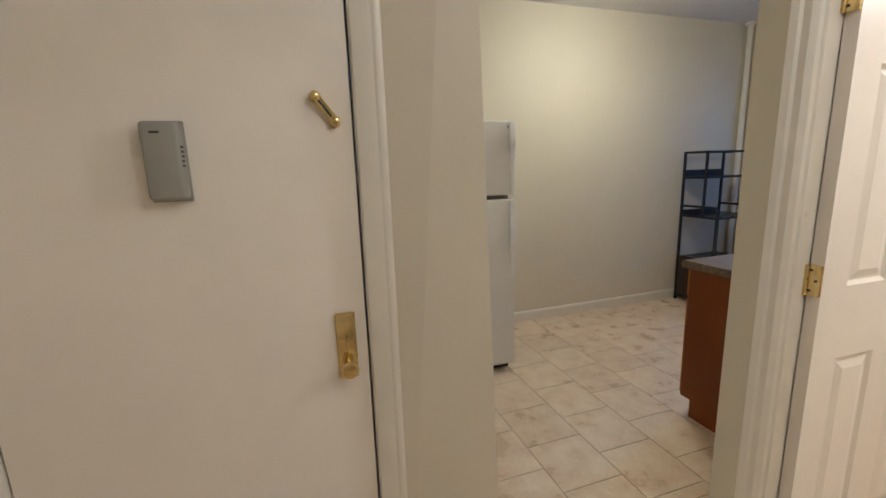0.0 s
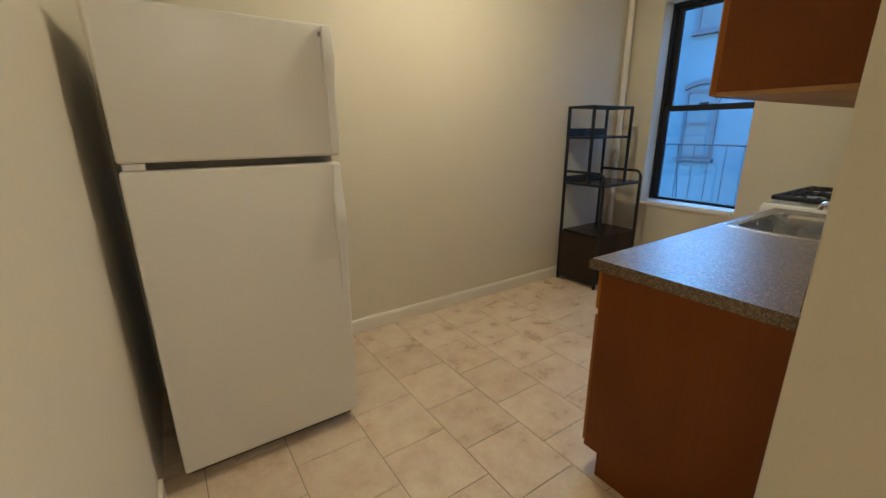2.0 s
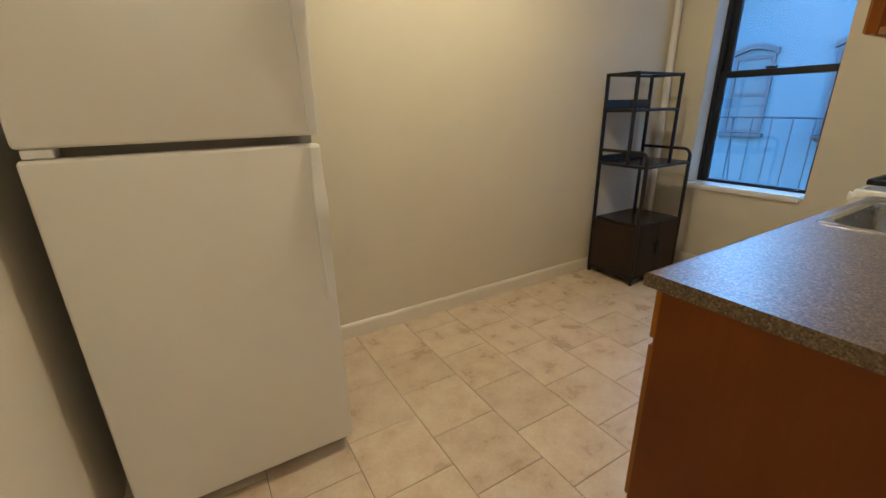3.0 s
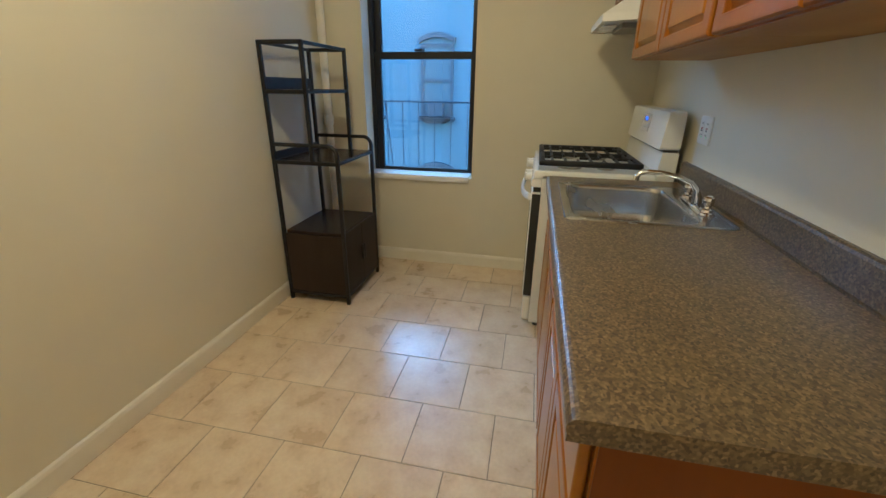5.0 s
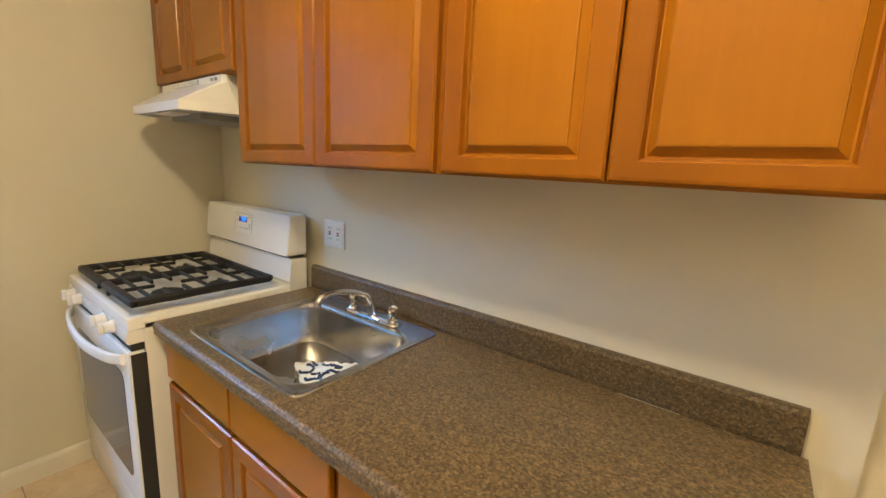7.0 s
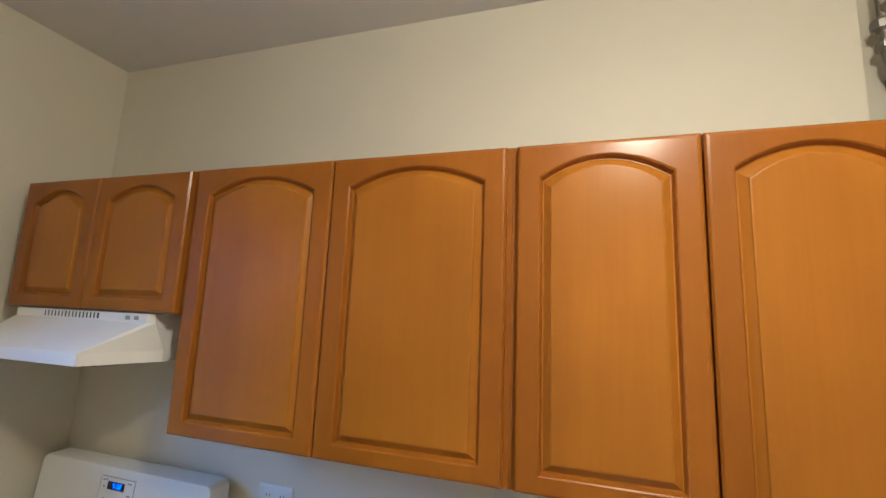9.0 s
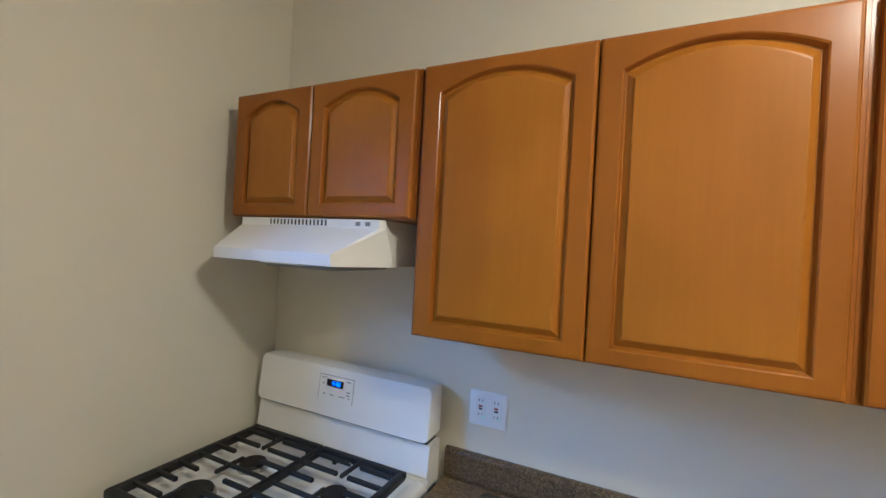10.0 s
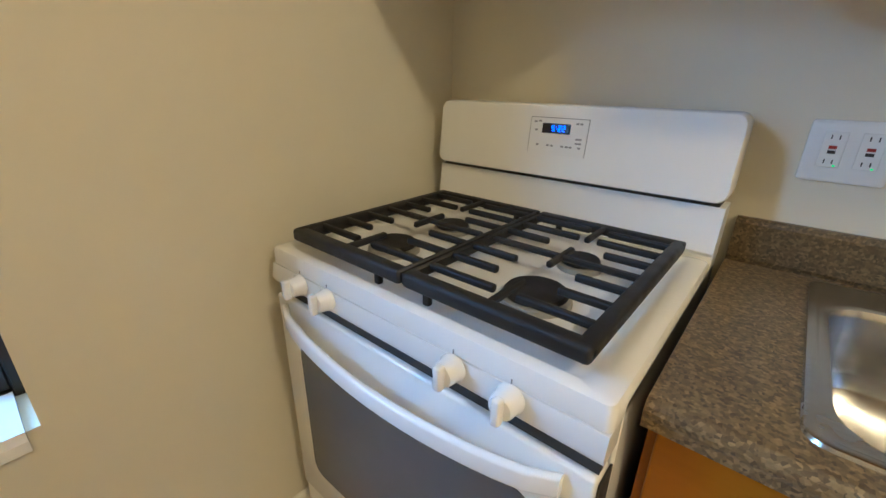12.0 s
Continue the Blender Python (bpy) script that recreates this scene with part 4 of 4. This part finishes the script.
        v = [(xa, za), (xb, za), (xb, zb), (xa, zb)]
        return loft([[(x, ly(z, o - 0.0025), z) for x, z in v], [(x, ly(z, o), z) for x, z in v]], q)
    pad = part("control_pad", on(3.315, 3.470, 1.106, 1.196, 0.0012), PLASTIC, bg, "pale keypad area")
    for xa, xb, za, zb in ((3.315, 3.470, 1.1945, 1.196), (3.315, 3.3157, 1.1074, 1.1943), (3.4693, 3.470, 1.1074, 1.1943)):
        part("pad_border", on(xa, xb, za, zb, 0.0020), GREYINK, pad)
    disp = part("display", on(3.360, 3.435, 1.158, 1.182, 0.0024), DISPLAY, bg, "dark clock display")
    # clock reading 5:22, seven bars a digit, read towards smaller x
    bars = {"top": (-1, 1, 6), "middle": (-1, 1, 0), "bottom": (-1, 1, -6)}
    for xc, lit in ((3.4055, ("top", "middle", "bottom", "ul", "lr")), (3.3885, ("top", "middle", "bottom", "ur", "ll")), (3.3775, ("top", "middle", "bottom", "ur", "ll"))):
        q = bmesh.new()
        for k in lit:
            if k in bars:
                zc = 1.1705 + bars[k][2] * 0.001
                join(q, on(xc - 0.0032, xc + 0.0032, zc - 0.0007, zc + 0.0007, 0.0030))
            else:
                xs = xc + (0.0032 if k[1] == "l" else -0.0032)
                zs = 1.1712 if k[0] == "u" else 1.1652
                join(q, on(xs - 0.0007, xs + 0.0007, zs, zs + 0.0046, 0.0030))
        part("digit", q, BLUE_LED, disp, "glowing blue digit")
    for z in (1.1675, 1.1725):
        part("colon_dot", on(3.3962, 3.3976, z, z + 0.0014, 0.0030), BLUE_LED, disp)
    for a, z in ((3.350, 1.126), (3.360, 1.126), (3.372, 1.126), (3.400, 1.126), (3.411, 1.126), (3.328, 1.126), (3.328, 1.136), (3.328, 1.146), (3.336, 1.136), (3.336, 1.146), (3.448, 1.162), (3.452, 1.182), (3.330, 1.182), (3.340, 1.182), (3.440, 1.184), (3.440, 1.126)):
        part("key_print", on(a, a + 0.0075, z, z + 0.0045, 0.0018), GREYINK, bg)
    # burners and caps
    for x, y, r in ((3.213, 0.510, 0.056), (3.213, 0.320, 0.040), (3.572, 0.514, 0.052), (3.558, 0.320, 0.042)):
        bb = part("burner", lathe([(r * 1.15, 0), (r * 1.12, 0.010), (r * 0.9, 0.014)], (x, y, zt - 0.0118), "z", 28), GREYP, s, "", True)
        part("burner_cap", lathe([(r, 0.0), (r * 1.02, 0.004), (r * 0.95, 0.009), (r * 0.3, 0.010)], (x, y, zt + 0.0025), "z", 28), IRON, bb, "matt black burner cap", True)
    # grates, two halves
    for xa, xb in ((3.052, 3.383), (3.389, 3.722)):
        y0, y1, z0, z1 = 0.168, 0.676, zt + 0.026, zt + 0.046
        gr = bmesh.new()
        box(xa, xb, y0, y0 + 0.024, z0 - 0.001, z1, 0.004, 2, gr)
        box(xa, xb, y1 - 0.030, y1, z0 - 0.008, z1, 0.008, 3, gr)
        outer = xa if xa < 3.2 else xb - 0.026
        inner = xb - 0.010 if xa < 3.2 else xa
        box(outer, outer + 0.026, y0 + 0.004, y1 - 0.004, z0 - 0.008, z1 + 0.0005, 0.008, 3, gr)
        box(inner, inner + 0.010, y0, y1, z0 - 0.004, z1, 0.004, 1, gr)
        cx = (xa + xb) / 2
        part_g = part("grate", gr, IRON, s, "heavy black cast-iron grate", True)
        for ya, yb in ((y0 + 0.02, 0.288), (0.360, 0.462), (0.552, y1 - 0.02)):
            part("spine", box(cx - 0.0065, cx + 0.0065, ya, yb, z1 - 0.013, z1, 0.003, 1), IRON, part_g)
        for k in range(7):
            yc = 0.214 + 0.0655 * k
            if k == 3:
                part("cross_bar", box(xa + 0.012, xb - 0.012, yc - 0.0065, yc + 0.0065, z1 - 0.013, z1 - 0.0005, 0.003, 1), IRON, part_g)
                continue
            reach = 0.100 if min(abs(yc - 0.32), abs(yc - 0.51)) < 0.036 else 0.138
            for a, b2 in ((xa + 0.008, xa + 0.008 + reach), (xb - 0.008 - reach, xb - 0.008)):
                part("finger", box(a, b2, yc - 0.0065, yc + 0.0065, z1 - 0.014, z1, 0.004, 2), IRON, part_g)
        for x in (xa + 0.055 if xa > 3.2 else xb - 0.06,):
            for y in (y0 + 0.006, y1 - 0.016):
                part("grate_foot", box(x, x + 0.014, y, y + 0.012, zt - 0.0005, z0 + 0.002, 0.003, 2), IRON, part_g)


build_stove()


# ---- outlet plate ----
def build_outlet():
    o = thing("outlet_plate", (2.847, 0.0, 1.102), "white double outlet plate with red buttons and green lights", "outlet")
    x0, x1, z0, z1 = 2.784, 2.915, 1.100, 1.217
    part("plate", loft([[(x, 0.0015, z) for x, z in rounded(x0, x1, z0, z1, 0.006)], [(x, 0.005, z) for x, z in rounded(x0 + 0.001, x1 - 0.001, z0 + 0.001, z1 - 0.001, 0.006)], [(x, 0.0075, z) for x, z in rounded(x0 + 0.005, x1 - 0.005, z0 + 0.005, z1 - 0.005, 0.006)]]), PLASTIC, o, "", True)
    for cx in (2.820, 2.874):
        r = part("receptacle", box(cx - 0.0175, cx + 0.0175, 0.0076, 0.0095, 1.129, 1.196, 0.001, 1), PLASTIC, o)
        part("button", box(cx - 0.006, cx + 0.006, 0.0096, 0.0112, 1.164, 1.170), RED, r, "red test button")
        part("button", box(cx - 0.006, cx + 0.006, 0.0096, 0.0112, 1.155, 1.161), RUBBER_AND_GAPS, r, "black reset button")
        for dz in (0.022, -0.024):
            for dx in (-0.006, 0.006):
                part("slot", box(cx + dx - 0.001, cx + dx + 0.001, 0.0096, 0.0101, 1.160 + dz, 1.168 + dz), RUBBER_AND_GAPS, r)
        part("led", box(cx - 0.012, cx - 0.008, 0.0096, 0.0106, 1.131, 1.134), GREEN_LED, r, "green indicator light")


build_outlet()


# ---- bakers rack ----
def build_rack():
    xa, xb, ys, yn = 3.010, 3.530, 1.792, 2.190
    r = thing("bakers_rack", ((xa + xb) / 2, 1.98, 0), "black tubular steel bakers rack with a dark wood cabinet base", "shelf unit")
    q = 0.011

    def bar(p0, p1, name="bar", w=q):
        p0, p1 = Vector(p0), Vector(p1)
        lo = [min(a, b) - w for a, b in zip(p0, p1)]
        hi = [max(a, b) + w for a, b in zip(p0, p1)]
        lo[2] = max(lo[2], 0.0)
        part(name, box(lo[0], hi[0], lo[1], hi[1], lo[2], hi[2], 0.004, 2), STEELB, r)
    ytop = 1.945
    zt, zu, zm, zb, z0 = 1.530, 1.285, 0.900, 0.475, 0.055
    for x in (xa, xb):
        bar((x, yn, 0.0), (x, yn, zt), "post")
        bar((x, ys, 0.0), (x, ys, 0.945), "post")
        bar((x, ytop, zm), (x, ytop, zt), "upright")
        pts = [(x, ys, 0.945)]
        for k in range(1, 7):
            a = radians(90 * k / 6)
            pts.append((x, ys + 0.055 * (1 - math.cos(a)), 0.945 + 0.055 * math.sin(a)))
        pts += [(x, ytop + 0.01, 1.0), (x, yn, 1.0)]
        part("arm", tube(pts, 0.0115, 10), STEELB, r, "curved black arm", True)
        bar((x, ytop, zt), (x, yn, zt))
        bar((x, ytop, zu), (x, yn, zu))
        bar((x, ys, zm), (x, yn, zm))
        bar((x, ys, z0), (x, yn, z0))
    for y, z in ((yn, zt), (ytop, zt), (yn, zu), (ytop, zu), (yn, zm), (ys, zm), (yn, z0), (ys, z0)):
        bar((xa, y, z), (xb, y, z), "bar", 0.009)
    part("top_shelf", box(xa + 0.012, xb - 0.012, ytop + 0.010, yn - 0.010, zu - 0.006, zu + 0.008, 0.001, 1), DARKWOOD_H, r, "dark laminate shelf")
    part("shelf_back", box(xa + 0.012, xb - 0.012, yn - 0.0085, yn + 0.008, zu + 0.010, zu + 0.075, 0.001, 1), STEELB, r)
    part("middle_shelf", box(xa + 0.012, xb - 0.012, ys + 0.010, yn - 0.010, zm - 0.006, zm + 0.010, 0.001, 1), DARKWOOD_H, r, "dark laminate shelf")
    part("middle_back", box(xa + 0.012, xb - 0.012, yn - 0.0085, yn + 0.008, zm + 0.011, zm + 0.055, 0.001, 1), STEELB, r)
    part("cabinet_top", box(xa + 0.0125, xb - 0.0125, ys + 0.0115, yn - 0.0115, zb - 0.016, zb, 0.001, 1), DARKWOOD_H, r, "dark laminate cabinet top")
    for x in (xa, xb):
        part("cabinet_side", box(x - 0.006, x + 0.006, ys + 0.0118, yn - 0.0118, z0 + 0.012, zb - 0.0165, 0.001, 1), DARKWOOD, r, "dark wood-grain side panel")
    part("cabinet_back", box(xa + 0.012, xb - 0.012, yn - 0.020, yn - 0.012, z0 + 0.012, zb - 0.0165), DARKWOOD, r)
    xm = 3.272
    for a, b, h0 in ((xa + 0.013, xm - 0.0015, xm - 0.024), (xm + 0.0015, xb - 0.013, xm + 0.004)):
        d = part("cabinet_door", box(a, b, ys - 0.006, ys + 0.008, z0 + 0.014, zb - 0.0005, 0.0015, 1), DARKWOOD, r, "dark wood-grain door")
        part("door_handle", box(h0, h0 + 0.020, ys - 0.020, ys - 0.0065, 0.225, 0.325, 0.004, 2), STEELB, d, "black square handle", True)


build_rack()


# ---- gas meter pipes above the counter's end ----
def build_gas():
    g = thing("gas_piping", (1.17, 0.0, 2.25), "grey iron gas piping with unions by the meter", "pipe")
    x, y = 1.158, -0.012
    part("riser", tube([(x, y, 2.50), (x, y, H)], 0.013, 12), DULL, g, "", True)
    part("union", lathe([(0.014, 0), (0.024, 0.004), (0.026, 0.016), (0.021, 0.024), (0.014, 0.028)], (x, y, 2.500), "z", 8), DULL, g)
    part("coupling", lathe([(0.014, 0), (0.024, 0.006), (0.026, 0.026), (0.018, 0.036)], (x + 0.004, y, 2.552), "z", 8), DULL, g)
    part("regulator", lathe([(0.014, -0.045), (0.034, -0.038), (0.058, -0.012), (0.060, 0.006), (0.040, 0.024), (0.016, 0.036)], (x - 0.048, y + 0.012, 2.615), "z", 20), DULL, g, "", True)
    part("regulator_neck", tube([(x, y, 2.610), (x - 0.045, y + 0.012, 2.612)], 0.017, 10), DULL, g, "", True)
    part("elbow", tube([(x, y, 2.505), (x - 0.001, y + 0.002, 2.475), (x - 0.008, y + 0.010, 2.445), (x - 0.026, y + 0.026, 2.427), (x - 0.050, y + 0.03, 2.424)], 0.0135, 12), DULL, g, "grey iron elbow", True)
    m = thing("gas_meter", (1.03, -0.01, 2.215), "black gas meter box fixed to the wall", "gas meter")
    prof = [(1.122, 2.235), (1.134, 2.250), (1.138, 2.395), (1.132, 2.412), (1.055, 2.518), (1.035, 2.526), (0.950, 2.526), (0.940, 2.515), (0.940, 2.245), (0.950, 2.235)]
    b = sweep(prof, "y", -0.065, 0.072)
    bmesh.ops.bevel(b, geom=b.edges[:], offset=0.004, segments=2, affect="EDGES", profile=0.5)
    part("case", b, BLACK, m, "", True)
    part("dial", box(0.98, 1.08, 0.0725, 0.076, 2.345, 2.395, 0.002, 1), GREYP, m)
    part("seam", tube([(1.128, 0.074, 2.405), (1.052, 0.074, 2.508)], 0.003, 6), DULL, m, "pale strip along the case edge")
    part("bracket", box(0.93, 1.128, -0.090, -0.066, 2.21, 2.455), DULL, m)


build_gas()

# ---- lamps ----
for nm, (lx, ly_), lab in (("ceiling_lamp", (1.65, 1.22), "white round ceiling lamp base with brass holder, lit"), ("ceiling_lamp", (0.22, -1.55), "white round hall lamp base with brass holder, lit")):
    l = thing(nm, (lx, ly_, 2.62), lab, "ceiling lamp")
    part("base", lathe([(0.13, 0.0), (0.14, -0.012), (0.125, -0.03)], (lx, ly_, H - 0.0005)), WHITE, l, "", True)
    part("holder", lathe([(0.02, 0.0), (0.024, -0.05)], (lx, ly_, H - 0.03)), BRASS, l, "", True)
l = thing("wall_lamp", (1.75, -0.30, 2.25), "white bathroom wall lamp, lit", "wall lamp")
part("base", box(1.60, 1.90, -0.285, -0.2505, 2.25, 2.35, 0.008, 2), WHITE, l, "", True)


# ---- bathroom ----
def build_toilet():
    t = thing("toilet", (2.62, -0.60, 0), "white porcelain toilet with a closed lid", "toilet")
    cy = -0.60

    def oval(cx, rx, ry, z, n=28):
        return [(cx + rx * math.cos(2 * math.pi * k / n), cy + ry * math.sin(2 * math.pi * k / n), z) for k in range(n)]
    part("bowl", loft([oval(2.60, 0.20, 0.11, 0.0), oval(2.60, 0.19, 0.10, 0.06), oval(2.60, 0.19, 0.10, 0.16), oval(2.57, 0.24, 0.15, 0.27), oval(2.55, 0.27, 0.18, 0.35), oval(2.55, 0.275, 0.185, 0.39)]), PORCELAIN, t, "", True)
    part("lid", loft([oval(2.55, 0.275, 0.187, 0.391), oval(2.55, 0.28, 0.19, 0.405), oval(2.55, 0.265, 0.175, 0.425)]), PORCELAIN, t, "", True)
    part("tank", box(2.82, 3.02, cy - 0.22, cy + 0.22, 0.38, 0.74, 0.025, 3), PORCELAIN, t, "", True)
    part("tank_lid", box(2.81, 3.03, cy - 0.23, cy + 0.23, 0.741, 0.775, 0.010, 3), PORCELAIN, t, "", True)
    part("supply_hose", tube([(3.03, -0.36, 0.16), (2.97, -0.37, 0.17), (2.93, -0.42, 0.24), (2.92, -0.44, 0.34), (2.92, -0.46, 0.38)], 0.008, 8), DULL, t, "grey supply hose", True)


build_toilet()
for nm, dims, lab in (("wainscot_end", (3.028, 3.0395, -2.8, -0.262, 0, 1.16), "beige tiled wainscot on the bathroom end wall"), ("wainscot_side", (0.80, 3.027, -0.262, -0.2505, 0, 1.16), "beige tiled wainscot beside the bathroom door")):
    solo(nm, box(*dims), BTILE, lab, "tiled wall", "structure")


# ---- outside ----
def build_outside():
    solo("ground", box(-60, 60, -60, 60, -9.2, -9.0), GROUT, "dim paved courtyard far below", "ground", "structure")
    h = thing("neighbour_building", (10.0, 3.0, -9), "pale painted building across the court with arched windows", "building")
    wl = bmesh.new()
    wins = [(y, z) for y in (-2.7, 0.1, 2.82, 4.40, 7.2, 10.0) for z in (-1.90, 0.72, 3.32)]
    box(10.0, 14.0, -14, 16, -9, 4.5, 0, 1, wl)
    part("wall", wl, FACADE, h)
    part("parapet", box(9.9, 14.1, -14, 16, 4.5, 4.75, 0.02, 1), FACADE, h)
    for y, z in wins:
        w = part("window", box(9.975, 9.999, y - 0.345, y + 0.345, z, z + 1.42), FACADE_BLIND, h, "dim sash window with pale blind")
        fr = bmesh.new()
        for a, b, c, d in ((y - 0.345, y - 0.285, z, z + 1.42), (y + 0.285, y + 0.345, z, z + 1.42), (y - 0.285, y + 0.285, z + 0.70, z + 0.75), (y - 0.285, y + 0.285, z, z + 0.05), (y - 0.285, y + 0.285, z + 1.36, z + 1.42)):
            box(9.95, 9.9745, a, b, c, d, 0, 1, fr)
        part("frame", fr, FACADE_WIN, w)
        part("sill", box(9.88, 9.9995, y - 0.40, y + 0.40, z - 0.09, z - 0.01, 0.01, 1), FACADE_WIN, w)
        arch = []
        for k in range(9):
            u = k / 8
            arch.append((y - 0.385 + 0.77 * u, z + 1.43 + 0.11 * math.sin(math.pi * u)))
        top = [(p[0], p[1] + 0.10) for p in arch[::-1]]
        part("arch", sweep(arch + top, "x", 9.92, 9.9995), FACADE_WIN, w)
    a = thing("air_conditioner", (9.85, 2.80, 0.72), "small window air conditioner across the court", "air conditioner")
    part("case", box(9.70, 9.949, 2.64, 2.96, 0.725, 1.01, 0.02, 2), FACADE_WIN, a)
    part("bracket", loft([[(x, 2.80 + (y - 2.80) * k, z) for x, y in rounded(9.60, 9.949, 2.47, 3.13, 0.12)] for k, z in ((0.62, 0.60), (0.86, 0.64), (1.0, 0.70), (1.0, 0.7245))]), IRON, a, "dark support shelf")
    f = thing("fire_escape", (4.65, 1.6, -0.1), "thin dark iron fire escape railing outside the window", "railing")
    part("top_rail", tube([(4.70, 0.2, 1.19), (4.70, 3.4, 1.19)], 0.008, 8), RAILPAINT, f)
    part("bottom_rail", tube([(4.70, 0.2, 0.10), (4.70, 3.4, 0.10)], 0.010, 8), RAILPAINT, f)
    for k in range(21):
        y = 0.25 + 0.153 * k
        part("baluster", tube([(4.70, y, 0.0), (4.70, y, 1.188)], 0.0045, 6), RAILPAINT, f)
    part("brace", tube([(4.70, 2.10, 1.18), (4.70, 1.99, 0.1)], 0.006, 6), RAILPAINT, f)
    slat = bmesh.new()
    for k in range(8):
        box(4.10 + 0.078 * k, 4.14 + 0.078 * k, 0.2, 3.4, -0.03, 0.0, 0, 1, slat)
    part("platform", slat, RAILPAINT, f)


build_outside()


# ---- floor tiles ----
def lay_tiles():
    px, py, x_start, phase = 0.3225, 0.3235, 0.96, (0.933, 0.772)
    gap, t = 0.0016, 0.003
    cache = {}
    rooms = ((-0.16, WX, 0.06, NY), (-2.0, 0.70, -2.8, 0.06), (0.70, 1.218, -0.07, 0.06))
    for rx0, rx1, ry0, ry1 in rooms:
        k0 = math.floor((rx0 - x_start) / px)
        k1 = math.ceil((rx1 - x_start) / px)
        for k in range(k0, k1):
            xa, xb = max(rx0, x_start + k * px), min(rx1, x_start + (k + 1) * px)
            if xb - xa < 0.012:
                continue
            ph = phase[k % 2]
            j0 = math.floor((ry0 - ph) / py)
            j1 = math.ceil((ry1 - ph) / py)
            for j in range(j0, j1):
                ya, yb = max(ry0, ph + j * py), min(ry1, ph + (j + 1) * py)
                if yb - ya < 0.012:
                    continue
                w, d = xb - xa - 2 * gap, yb - ya - 2 * gap
                key = (round(w, 4), round(d, 4))
                if key not in cache:
                    b = bmesh.new()
                    c = 0.0022
                    loft([[(-w / 2, -d / 2, -t), (w / 2, -d / 2, -t), (w / 2, d / 2, -t), (-w / 2, d / 2, -t)],
                          [(-w / 2, -d / 2, -0.0012), (w / 2, -d / 2, -0.0012), (w / 2, d / 2, -0.0012), (-w / 2, d / 2, -0.0012)],
                          [(-w / 2 + c, -d / 2 + c, 0), (w / 2 - c, -d / 2 + c, 0), (w / 2 - c, d / 2 - c, 0), (-w / 2 + c, d / 2 - c, 0)]], b)
                    me = bpy.data.meshes.new("tile")
                    bmesh.ops.recalc_face_normals(b, faces=b.faces)
                    b.to_mesh(me)
                    b.free()
                    me.materials.append(TILE)
                    cache[key] = me
                ob = new("tile", cache[key])
                ob.parent = floor
                ob.location = Vector(((xa + xb) / 2, (ya + yb) / 2, 0.0)) - ORIGIN[floor.name]


lay_tiles()
# larger pale tiles of the bathroom floor
for i in range(6):
    for j in range(7):
        a, b = 0.785 + 0.3775 * i, -2.80 + 0.362 * j
        ob = solo("tile", box(a + 0.002, a + 0.3755, b + 0.002, b + 0.360, -0.003, 0.0), TILE, "", "")
        ob.parent = floor
        ob.location = ob.location - ORIGIN[floor.name]
